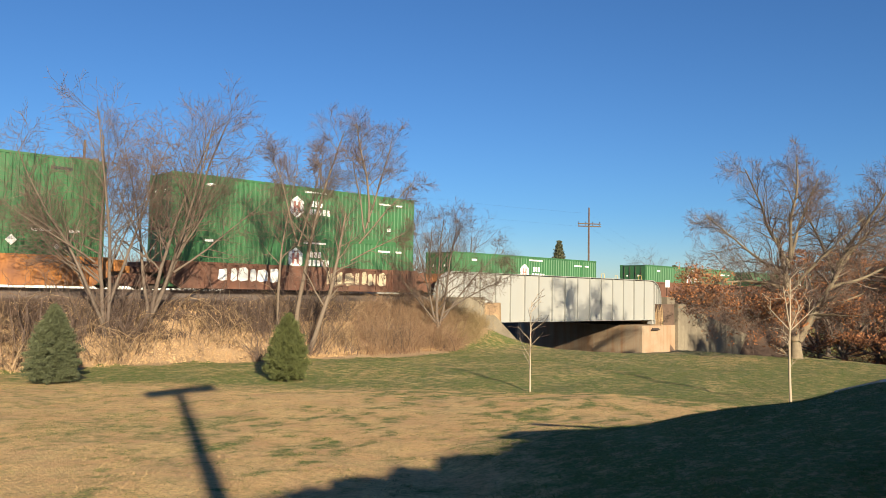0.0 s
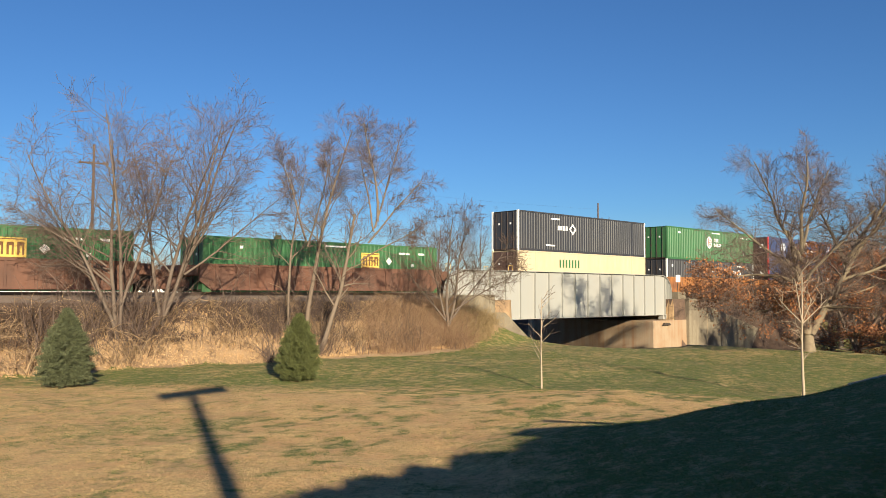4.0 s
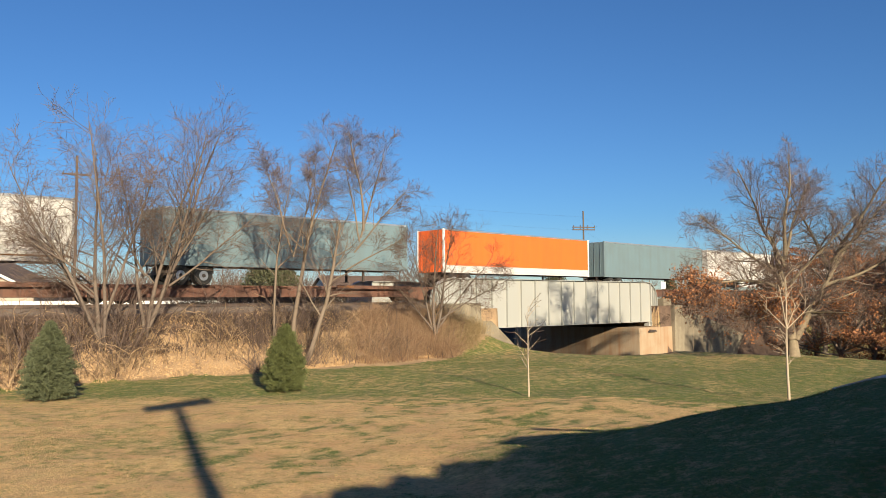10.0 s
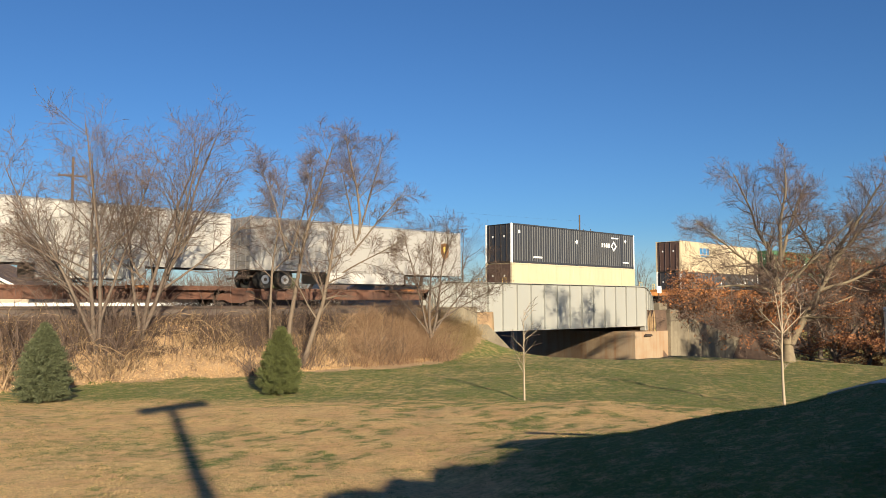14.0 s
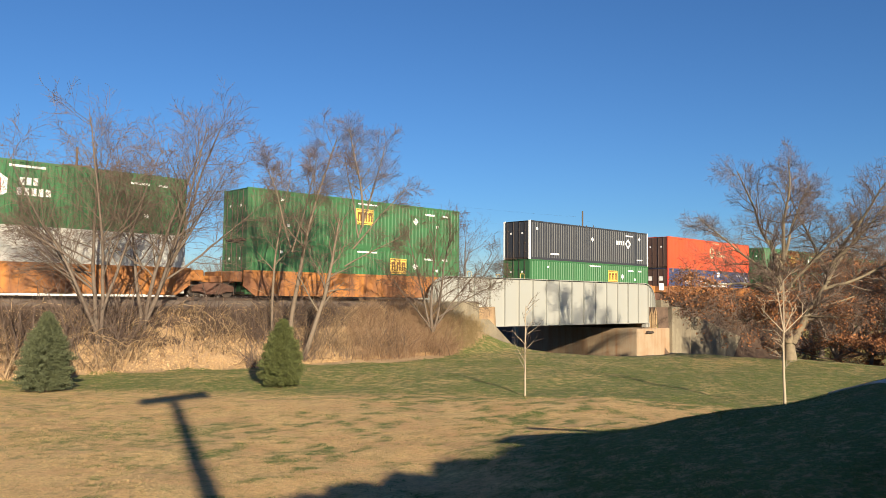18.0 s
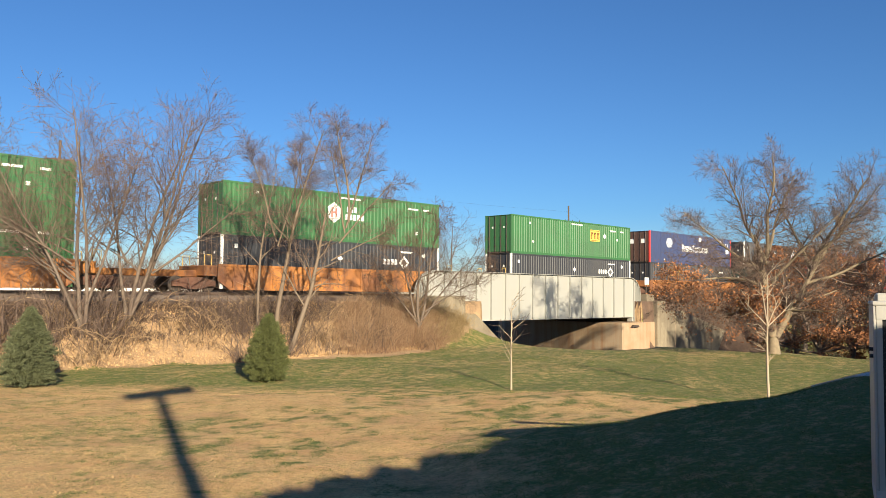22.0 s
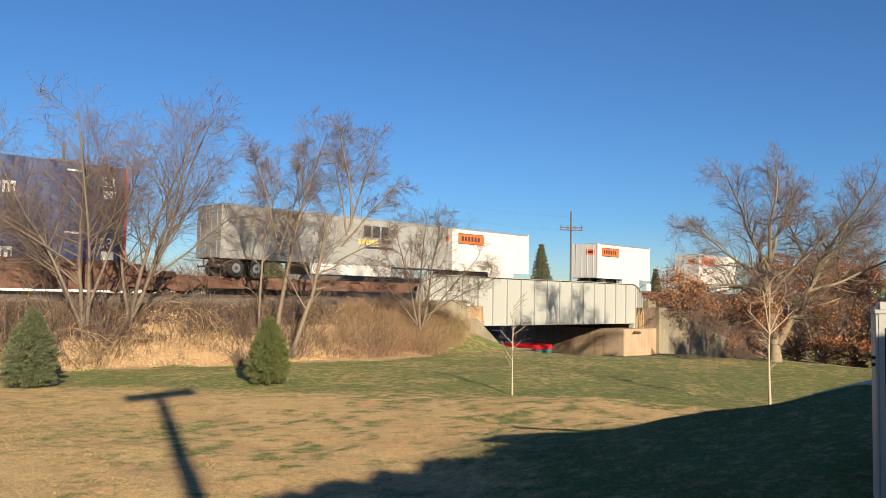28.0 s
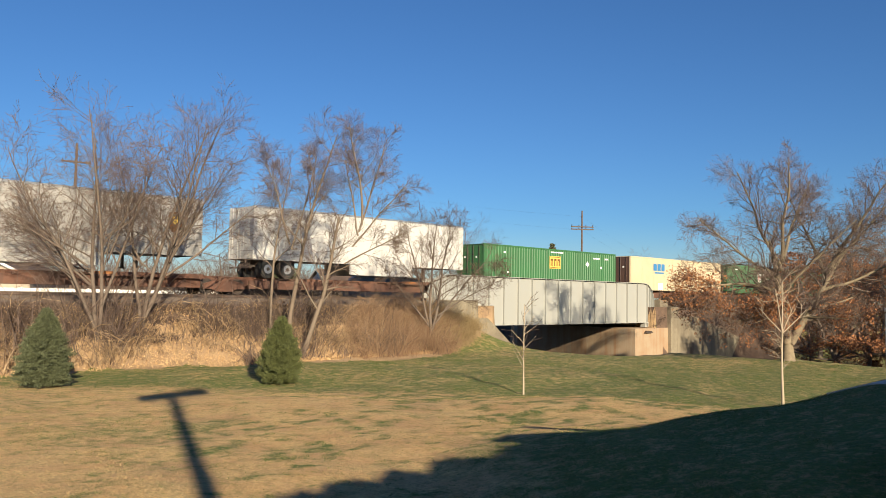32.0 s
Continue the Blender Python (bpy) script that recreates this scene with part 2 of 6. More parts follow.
def lawn_material():
    m = bpy.data.materials.new("lawn_ground")
    m.use_nodes = True
    nt, L = m.node_tree, m.node_tree.links
    b = nt.nodes["Principled BSDF"]
    b.inputs["Roughness"].default_value = 0.95
    geo = nt.nodes.new("ShaderNodeNewGeometry")
    sep = nt.nodes.new("ShaderNodeSeparateXYZ")
    L.new(geo.outputs["Position"], sep.inputs[0])

    def tex(scale, detail=6):
        n = nt.nodes.new("ShaderNodeTexNoise")
        n.inputs["Scale"].default_value, n.inputs["Detail"].default_value = scale, detail
        L.new(geo.outputs["Position"], n.inputs["Vector"])
        return n.outputs["Fac"]

    def rng(src, a, c, lo=0.0, hi=1.0):
        r = nt.nodes.new("ShaderNodeMapRange")
        for i, v in enumerate((a, c, lo, hi)):
            r.inputs[1 + i].default_value = v
        L.new(src, r.inputs[0])
        return r.outputs[0]

    def math_(op, a, c):
        n = nt.nodes.new("ShaderNodeMath")
        n.operation, n.use_clamp = op, True
        for i, v in enumerate((a, c)):
            if isinstance(v, (int, float)):
                n.inputs[i].default_value = v
            else:
                L.new(v, n.inputs[i])
        return n.outputs[0]

    def mix(fac, a, c):
        n = nt.nodes.new("ShaderNodeMix")
        n.data_type = "RGBA"
        L.new(fac, n.inputs[0])
        for i, v in ((6, a), (7, c)):
            if isinstance(v, tuple):
                n.inputs[i].default_value = (*v, 1)
            else:
                L.new(v, n.inputs[i])
        return n.outputs[2]

    dry = mix(rng(tex(9.0), 0.35, 0.7), (0.71, 0.49, 0.215), (0.54, 0.35, 0.15))
    dry = mix(rng(tex(32.0, 3), 0.42, 0.62, 0, 0.6), dry, (0.35, 0.225, 0.095))
    dry = mix(rng(tex(0.9, 6), 0.38, 0.64, 0, 0.75), dry, (0.50, 0.285, 0.13))
    dry = mix(rng(tex(2.3, 5), 0.5, 0.7, 0, 0.6), dry, (0.32, 0.24, 0.10))
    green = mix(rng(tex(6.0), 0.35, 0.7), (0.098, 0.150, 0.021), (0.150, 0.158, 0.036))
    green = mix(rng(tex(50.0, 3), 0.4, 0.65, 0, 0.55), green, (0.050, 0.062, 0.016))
    att = nt.nodes.new("ShaderNodeAttribute")
    att.attribute_name = "green"
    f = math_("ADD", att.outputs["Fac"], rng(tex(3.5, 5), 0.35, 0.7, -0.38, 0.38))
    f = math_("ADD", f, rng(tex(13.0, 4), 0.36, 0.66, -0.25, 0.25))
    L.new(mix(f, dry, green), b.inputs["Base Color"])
    bp = nt.nodes.new("ShaderNodeBump")
    bp.inputs["Strength"].default_value, bp.inputs["Distance"].default_value = 0.7, 0.05
    L.new(tex(30.0, 4), bp.inputs["Height"])
    L.new(bp.outputs[0], b.inputs["Normal"])
    return m


LAWN = lawn_material()
SOIL = mat("dark_bank_soil", (0.15, 0.095, 0.062), 0.95, spots=0.7, scale=1.6, fine=0.5, fine_scale=18, other=(0.065, 0.04, 0.03), bump=0.6)
DIRT = mat("embankment_litter", (0.48, 0.32, 0.17), 0.95, spots=0.6, scale=1.2, fine=0.5, fine_scale=18, other=(0.15, 0.09, 0.055), bump=0.6)


# ---- mesh helpers ----
def mesh_ob(name, verts, faces, material, parent=None, label=""):
    me = bpy.data.meshes.new(name)
    me.from_pydata([tuple(v) for v in verts], [], faces)
    if material:
        me.materials.append(material)
    me.update()
    ob = new(name, me)
    if parent:
        ob.parent = parent
    if label:
        ob["label"] = label
    return ob


def fast_mesh(name, V, F, material, parent=None):
    me = bpy.data.meshes.new(name)
    k = F.shape[1]
    me.vertices.add(len(V))
    me.vertices.foreach_set("co", np.asarray(V, np.float32).ravel())
    me.loops.add(F.size)
    me.loops.foreach_set("vertex_index", np.asarray(F, np.int32).ravel())
    me.polygons.add(len(F))
    me.polygons.foreach_set("loop_start", np.arange(0, F.size, k, dtype=np.int32))
    me.update(calc_edges=True)
    if material:
        me.materials.append(material)
    ob = new(name, me)
    if parent:
        ob.parent = parent
    return ob


def part(name, bm, material, parent, label=""):
    me = bpy.data.meshes.new(name)
    bm.to_mesh(me)
    bm.free()
    me.materials.append(material)
    ob = new(name, me)
    if parent:
        ob.parent = parent
    if label:
        ob["label"] = label
    return ob


def thing(name, label, category, group="", kind=""):
    ob = new(name)
    ob.empty_display_size = 0.2
    return tagged(ob, label, category, group, kind)


def box(bm, x0, x1, y0, y1, z0, z1, bevel=0.0):
    r = bmesh.ops.create_cube(bm, size=1, matrix=Matrix.Translation(((x0 + x1) / 2, (y0 + y1) / 2, (z0 + z1) / 2)) @ Matrix.Diagonal((x1 - x0, y1 - y0, z1 - z0, 1)))
    if bevel:
        es = list({e for v in r["verts"] for e in v.link_edges})
        bmesh.ops.bevel(bm, geom=es, offset=bevel, segments=1, affect="EDGES")


def cyl(bm, p, q, r0, r1=None, n=10):
    p, q = Vector(p), Vector(q)
    m = Matrix.Translation((p + q) / 2) @ (q - p).to_track_quat("Z", "Y").to_matrix().to_4x4()
    bmesh.ops.create_cone(bm, cap_ends=True, segments=n, radius1=r0, radius2=r0 if r1 is None else r1, depth=(q - p).length, matrix=m)


def prism(bm, outline, y0, y1):
    """A plate with an outline in x and z, from y0 to y1."""
    a = [bm.verts.new((x, y0, z)) for x, z in outline]
    c = [bm.verts.new((x, y1, z)) for x, z in outline]
    bm.faces.new(a)
    bm.faces.new(c[::-1])
    for i in range(len(a)):
        j = (i + 1) % len(a)
        bm.faces.new((a[j], a[i], c[i], c[j]))


def box_part(name, dims, material, parent, label="", bevel=0.0):
    bm = bmesh.new()
    box(bm, *dims, bevel=bevel)
    return part(name, bm, material, parent, label)


# ---- the track's line: s metres along it from the foot of the camera's perpendicular, q metres from the camera across it ----
TRACK_AZ = radians(46.27)
D_ = Vector((math.sin(TRACK_AZ), math.cos(TRACK_AZ), 0))
N_ = Vector((-math.cos(TRACK_AZ), math.sin(TRACK_AZ), 0))
TRACK_RZ = 90 - 46.27
Q_SIDE = 38.27                # the near side of the train
Q_MID = Q_SIDE + 1.3
RAIL = EYE - 0.05


def at_track(s, q, z=0.0):
    v = D_ * s + N_ * q
    return Vector((v.x, v.y, z))


def track_pose(s, q=0.0, z=0.0, turn=0.0):
    v = at_track(s, q, z)
    return pose(v.x, v.y, v.z, 0, 0, TRACK_RZ + turn)


# ---- ground ----
LATTICE = np.random.default_rng(77).random((256, 256))


def value_noise(x, y, cell):
    """Smooth random field between 0 and 1 with patches of the given size."""
    u, v = np.asarray(x) / cell + 57.3, np.asarray(y) / cell + 91.7
    i, j = np.floor(u).astype(int), np.floor(v).astype(int)
    fu, fv = u - i, v - j
    fu, fv = fu * fu * (3 - 2 * fu), fv * fv * (3 - 2 * fv)
    g = lambda a, c: LATTICE[a % 256, c % 256]
    return (g(i, j) * (1 - fu) + g(i + 1, j) * fu) * (1 - fv) + (g(i, j + 1) * (1 - fu) + g(i + 1, j + 1) * fu) * fv


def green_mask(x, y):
    """How green the lawn is: patches on the dry slope, green on the damp flat beyond it and on the shaded mound."""
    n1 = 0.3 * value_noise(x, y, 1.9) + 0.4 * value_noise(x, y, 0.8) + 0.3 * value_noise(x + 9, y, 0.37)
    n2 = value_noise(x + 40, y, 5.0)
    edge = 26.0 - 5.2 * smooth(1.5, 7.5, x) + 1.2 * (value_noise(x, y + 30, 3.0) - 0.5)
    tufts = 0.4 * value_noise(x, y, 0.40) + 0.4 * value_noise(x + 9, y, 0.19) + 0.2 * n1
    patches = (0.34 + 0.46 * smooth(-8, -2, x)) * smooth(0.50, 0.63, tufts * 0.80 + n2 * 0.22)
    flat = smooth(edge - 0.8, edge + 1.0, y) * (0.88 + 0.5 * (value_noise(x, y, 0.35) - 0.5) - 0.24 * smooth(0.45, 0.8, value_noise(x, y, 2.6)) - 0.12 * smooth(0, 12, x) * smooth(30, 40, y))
    # green of the mound, spread over the house's shadow to darken it by colour
    shade_green = smooth(-0.5, 2.8, x) * (1 - smooth(13.5, 16.5, y)) * 0.97
    return np.clip(0.08 + np.maximum(np.maximum(patches, flat), shade_green), 0, 1)


def smooth(a, b, x):
    t = np.clip((x - a) / (b - a), 0, 1)
    return t * t * (3 - 2 * t)


def road_level(q):
    """The height of the road, which dips towards the bridge."""
    return EYE - 5.91 - 0.45 * np.clip((q - 16) / 22, 0, 1)


def ground_z(x, y):
    x, y = np.asarray(x, float), np.asarray(y, float)
    s = x * D_.x + y * D_.y
    q = x * N_.x + y * N_.y
    z = EYE - 2.5 - 0.02 * np.clip(y, -10, 25) + 0.0 * x
    # the low hump in the lawn and the damp swale behind it
    z = z + 0.20 * np.exp(-(((x - 3.5) / 5.0) ** 2 + ((y - 21.5) / 2.6) ** 2)) - 0.12 * smooth(22, 26, y) * (1 - smooth(27, 33, y))
    # the mound beside the building, and the rise on which the camera stands
    z = z + np.clip(0.205 * x, 0, 1.75) * np.where(y > 12.5, np.exp(-((y - 12.5) / 3.6) ** 2), np.exp(-((y - 12.5) / 16) ** 2)) * (1 - 0.7 * smooth(18, 40, x))
    z = z + 0.75 * np.exp(-(x * x + y * y) / 11.0)
    # gentle unevenness, and the tussocks of uncut turf
    z = z + 0.050 * value_noise(x, y, 1.3) + 0.034 * value_noise(x + 5, y + 3, 0.62)
    z = z + 0.05 * np.sin(x * 0.7 + 1.3) * np.sin(y * 0.5) + 0.03 * np.sin(x * 1.9) * np.cos(y * 1.4 + 0.5)
    # the railway embankment
    foot = 31.2 - 2.6 * smooth(10, 26, s) + 1.0 * smooth(26, 36, s)
    top = RAIL - 0.45
    rise = smooth(0, 1, (q - foot) / (36.2 - foot)) * 0.75 + 0.25 * np.clip((q - foot) / (36.2 - foot), 0, 1)
    emb = z + (top - z) * rise
    back = top - (top - 0.2) * smooth(46, 54, q)
    z2 = np.where(q > foot, np.where(q > 44, back, emb), z)
    # the road's cutting through it
    road = road_level(q) - 0.04
    left = np.where(q > 36.0, smooth(40.3, 40.6, s), smooth(39.6 + 2.6 * (1 - smooth(24, 31, q)), 45.4, s))
    right = np.where(q > 36.0, smooth(59.6, 59.9, s), smooth(66, 96, s))
    cut = left * (1 - right) * (1 - smooth(150, 220, q))
    z2 = z2 + (road - z2) * cut
    # the slope from the embankment's end down to the road
    endslope = np.where((s > 31.8) & (s < 46) & (q < 36.5) & (q > 24), top - (s - 32.0) * 0.58, 99)
    return np.minimum(z2, np.maximum(endslope, road))


def spaced(lo, hi, fine_lo, fine_hi, step):
    mid = np.arange(fine_lo, fine_hi, step)
    grow_ = [3, 7, 13, 22, 40, 70, 130, 260, 520, 1100, 2200]
    return np.array([fine_lo - g for g in grow_[::-1] if fine_lo - g > lo] + list(mid) + [fine_hi + g for g in grow_ if fine_hi + g < hi])


gx, gy = spaced(-2600, 2600, -32, 46, 0.25), spaced(-2600, 2600, -4, 76, 0.25)
GX, GY = np.meshgrid(gx, gy)
GZ = ground_z(GX, GY)
nx, ny = len(gx), len(gy)
gverts = np.stack([GX, GY, GZ], -1).reshape(-1, 3)
idx = np.arange(nx * ny).reshape(ny, nx)
gfaces = np.stack([idx[:-1, :-1], idx[:-1, 1:], idx[1:, 1:], idx[1:, :-1]], -1).reshape(-1, 4)
ground = fast_mesh("ground", gverts, gfaces, LAWN)
ground.data.materials.append(DIRT)
ground.data.materials.append(SOIL)
cen = gverts[gfaces].mean(1)
cs, cq = cen @ np.array(D_), cen @ np.array(N_)
cfoot = 31.2 - 2.6 * smooth(10, 26, cs) + 1.0 * smooth(26, 36, cs)
grassy = (cen[:, 0] > (0.022 + 0.016 * (cq - 30)) * cen[:, 1]) & (cq < 36) & (cs < 60)     # the mown slope that runs up to the bridge
on_bank = (cq > cfoot + 0.3 * np.sin(cs * 1.7)) & ((cs < 40) | (cq > 33)) & ~grassy
upper = on_bank & (cq > 33.6 + 0.5 * np.sin(cs * 0.9) + 0.3 * np.sin(cs * 2.7)) & (cq < 60) & ((cs < 27) | (cs > 60))
ground.data.polygons.foreach_set("material_index", on_bank.astype(np.int32) + upper.astype(np.int32))
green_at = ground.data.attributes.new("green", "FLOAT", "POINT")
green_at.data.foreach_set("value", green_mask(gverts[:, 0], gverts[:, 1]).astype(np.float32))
ground.data.polygons.foreach_set("use_smooth", np.ones(len(gfaces), bool))
tagged(ground, "autumn lawn with dry tan and green patches, rising to an embankment", "ground", kind="structure")


# ---- bridge, track ----
def build_track():
    bed = new("track_bed")
    tagged(bed, "grey-brown crushed stone ballast of the railway", "track bed", kind="structure")
    bm = bmesh.new()
    for a, c in ((-70, 36.5), (62.5, 420)):
        prism(bm, [(2.9, -0.75), (1.6, -0.17), (-5.6, -0.17), (-6.9, -0.75)], a, c)
    me = part("ballast", bm, BALLAST, bed)
    me.matrix_basis = Matrix.Translation(at_track(0, Q_MID, RAIL)) @ pose(0, 0, 0, 0, 0, TRACK_RZ - 90)
    for k, off in enumerate((-0.75, 0.75, 3.45, 4.95)):
        bm = bmesh.new()
        prism(bm, [(-0.075, -0.17), (0.075, -0.17), (0.075, -0.15), (0.015, -0.12), (0.015, -0.05), (0.037, -0.035), (0.037, 0), (-0.037, 0), (-0.037, -0.035), (-0.015, -0.05), (-0.015, -0.12), (-0.075, -0.15)], -70, 420)
        r = part("rail", bm, STEEL_RAIL, bed)
        r.matrix_basis = Matrix.Translation(at_track(0, Q_MID, RAIL)) @ pose(0, 0, 0, 0, 0, TRACK_RZ - 90) @ pose(-off, 0, 0)
    bm = bmesh.new()
    box(bm, -0.12, 0.12, -1.28, 1.28, -0.36, -0.155, bevel=0.01)
    tie = bpy.data.meshes.new("tie")
    bm.to_mesh(tie)
    bm.free()
    tie.materials.append(TIE_WOOD)
    for i in range(190):
        o = new("tie", tie)
        o.parent = bed
        o.matrix_basis = track_pose(-25 + i * 0.56, Q_MID, RAIL)


def build_bridge():
    """A through plate girder bridge; its own x runs along the track, y away from the near girder."""
    s0, s1 = 34.6, 60.7
    br = thing("railway_bridge", "pale painted steel plate girder railway bridge with stiffeners", "bridge")
    q0 = Q_SIDE - 1.25
    br.matrix_basis = track_pose(s0, q0, 0)
    zt, zb, ln = EYE + 1.46, EYE - 1.80, s1 - s0

    def girder(y, face):
        bm = bmesh.new()
        R_ = 1.5
        curve = [(ln - R_ + R_ * math.sin(a), zt - R_ + R_ * math.cos(a)) for a in np.linspace(0, math.pi / 2, 9)]
        curve2 = [(R_ - R_ * math.sin(a), zt - R_ + R_ * math.cos(a)) for a in np.linspace(0, math.pi / 2, 9)]
        outline = [(0, zb), (ln, zb)] + curve[::-1] + curve2
        prism(bm, outline, y - 0.012, y + 0.012)
        web = part("girder_web", bm, GIRDER, br)
        # top flange follows the rounded ends
        bm = bmesh.new()
        path = [(0, zb + 0.02)] + curve2[::-1] + curve + [(ln, zb + 0.02)]
        rows_ = []
        for i, (x, z) in enumerate(path):
            a, c = path[max(i - 1, 0)], path[min(i + 1, len(path) - 1)]
            tx, tz = c[0] - a[0], c[1] - a[1]
            h = math.hypot(tx, tz) or 1
            nx_, nz_ = -tz / h, tx / h
            rows_.append([bm.verts.new((x + nx_ * o, y + w, z + nz_ * o)) for o, w in ((0, -0.2), (0.035, -0.2), (0.035, 0.2), (0, 0.2))])
        for a, c in zip(rows_, rows_[1:]):
            for k in range(4):
                bm.faces.new((a[k], a[(k + 1) % 4], c[(k + 1) % 4], c[k]))
        bm.faces.new(rows_[0])
        bm.faces.new(rows_[-1][::-1])
        bmesh.ops.recalc_face_normals(bm, faces=bm.faces)
        part("top_flange", bm, GIRDER, br)
        box_part("bottom_flange", (0, ln, y - 0.2, y + 0.2, zb - 0.04, zb), GIRDER, br)
        if face:
            n = int((ln - 1.6) / 1.5)
            for i in range(n + 1):
                x = 0.9 + i * (ln - 1.8) / n
                top = zt - 0.02
                for e in (x, ln - x):
                    if e < 1.5:
                        top = min(top, zt - 1.5 + math.sqrt(max(0, 2.25 - (1.5 - e) ** 2)) - 0.02)
                for o, nm in ((-0.05, "stiffener"),):
                    bm = bmesh.new()
                    box(bm, x - 0.008, x + 0.008, y - 0.15, y - 0.013, zb + 0.005, top)
                    box(bm, x + 0.008, x + 0.09, y - 0.026, y - 0.014, zb + 0.005, top)
                    part(nm, bm, GIRDER, br)
            # close-set stiffeners at the bearing
            for x in (ln - 0.25, ln - 0.55, 0.25, 0.55):
                e = min(x, ln - x)
                top = zt - 1.5 + math.sqrt(max(0, 2.25 - (1.5 - e) ** 2)) - 0.03
                box_part("bearing_stiffener", (x - 0.01, x + 0.01, y - 0.17, y - 0.013, zb + 0.005, top), GIRDER, br)

    girder(0.0, True)
    girder(9.0, False)
    bm = bmesh.new()
    box(bm, 0.1, ln - 0.1, 0.25, 8.75, RAIL - 0.62, RAIL - 0.2)
    part("deck", bm, STEEL_DARK, br, "dark ballasted bridge deck")
    for i in range(15):
        x = 1.0 + i * (ln - 2) / 14
        box_part("floor_beam", (x - 0.12, x + 0.12, 0.02, 8.98, zb + 0.02, RAIL - 0.63), STEEL_DARK, br)
    for x in (ln - 0.35, ln - 0.85, ln - 1.3):
        bm = bmesh.new()
        prism(bm, [(x - 0.11, zb - 0.40), (x + 0.16, zb - 0.40), (x + 0.05, zb - 0.042), (x - 0.07, zb - 0.042)], -0.2, 0.25)
        part("bearing_shoe", bm, GIRDER, br)
    return br


def build_abutments():
    """Concrete under and beside the bridge; x along the track, y away from the camera."""
    zr = EYE - 7.05
    ab = tagged(new("abutment_east"), "weathered concrete bridge abutment with rust stains", "abutment", kind="structure")
    ab.matrix_basis = track_pose(-0.6, 0, 0)
    zs = EYE - 2.24
    bm = bmesh.new()
    box(bm, 57.0, 62.4, 35.9, 48.5, zr, zs, bevel=0.03)
    part("bridge_seat", bm, CONCRETE_RUST, ab)
    bm = bmesh.new()
    box(bm, 61.6, 62.8, 36.4, 48.5, zs, EYE + 0.1, bevel=0.02)
    part("back_wall", bm, CONCRETE, ab)
    # dark panel standing in for the shaded face of the back wall
    box_part("end_plate", (61.32, 61.99, 36.30, 36.38, zs + 0.01, EYE - 0.5), STEEL_DARK, ab)
    bm = bmesh.new()
    box(bm, 62.0, 63.2, 35.6, 36.39, zr, EYE - 0.45, bevel=0.03)
    part("pilaster", bm, CONCRETE, ab)
    bm = bmesh.new()
    prism(bm, [(63.2, zr), (80, zr), (80, EYE - 4.2), (75, EYE - 3.35), (66.5, EYE - 1.35), (63.2, EYE - 1.3)], 35.75, 36.3)
    part("wing_wall", bm, CONCRETE, ab)
    box_part("drain_opening", (67.0, 67.35, 35.735, 35.748, EYE - 3.75, EYE - 3.2), MARK_BLACK, ab)
    box_part("wall_joint", (65.2, 65.24, 35.735, 35.748, zr, EYE - 1.34), CONCRETE_RUST, ab)
    bm = bmesh.new()
    prism(bm, [(58.2, EYE - 2.62), (58.45, EYE - 2.42), (59.15, EYE - 2.46), (59.3, EYE - 2.62)], 35.7, 35.89)
    part("spalled_ledge", bm, STEEL_DARK, ab)
    aw = tagged(new("abutment_west"), "weathered concrete bridge abutment beside a grassy slope", "abutment", kind="structure")
    aw.matrix_basis = track_pose(0, 0, 0)
    bm = bmesh.new()
    box(bm, 35.0, 40.6, 36.6, 48.5, zr, EYE - 2.0, bevel=0.03)
    part("bridge_seat", bm, CONCRETE, aw)
    bm = bmesh.new()
    prism(bm, [(34.6, zr), (43.6, zr), (43.2, EYE - 4.5), (38.9, EYE - 1.32), (37.9, EYE - 1.26), (37.9, EYE - 0.15), (34.6, EYE - 0.15)], 35.9, 36.5)
    part("wing_wall", bm, CONCRETE, aw)


def build_road():
    road = tagged(new("road"), "dark asphalt road running under the railway bridge", "road", kind="structure")
    for name, s0, s1, up, material in (("asphalt", 45.6, 56.4, 0.0, ASPHALT), ("kerb", 45.45, 45.6, 0.14, PATH_CONCRETE), ("kerb", 56.4, 56.55, 0.14, PATH_CONCRETE)):
        V, F = [], []
        for i, q in enumerate((-330.0, 16.0, 38.0, 190.0)):
            z = float(road_level(q))
            V += [(s0, q, z - 0.7), (s1, q, z - 0.7), (s1, q, z + up), (s0, q, z + up)]
            if i:
                a = 4 * i
                F += [(a - 4 + j, a - 4 + (j + 1) % 4, a + (j + 1) % 4, a + j) for j in range(4)]
        F += [(3, 2, 1, 0), (12, 13, 14, 15)]
        mesh_ob(name, V, F, material, road)
    for c in road.children:
        c.matrix_basis = track_pose(0, 0, 0)


build_track()
build_bridge()
build_abutments()
build_road()


# ---- train ----
LEN = 16.154
HC = 2.896
WID = 2.59


def corrugated(x0, x1, z0, z1, y, out, pitch=0.285, depth=0.036):
    """A ribbed steel side from x0 to x1 in the plane y; out is -1 towards the camera's side."""
    xs, ys = [], []
    n = max(1, int((x1 - x0) / pitch))
    p = (x1 - x0) / n
    for i in range(n):
        for f, d in ((0.0, 0), (0.36, 0), (0.5, 1), (0.86, 1)):
            xs.append(x0 + (i + f) * p)
            ys.append(y - out * depth * d)
    xs.append(x1)
    ys.append(y)
    return xs, ys


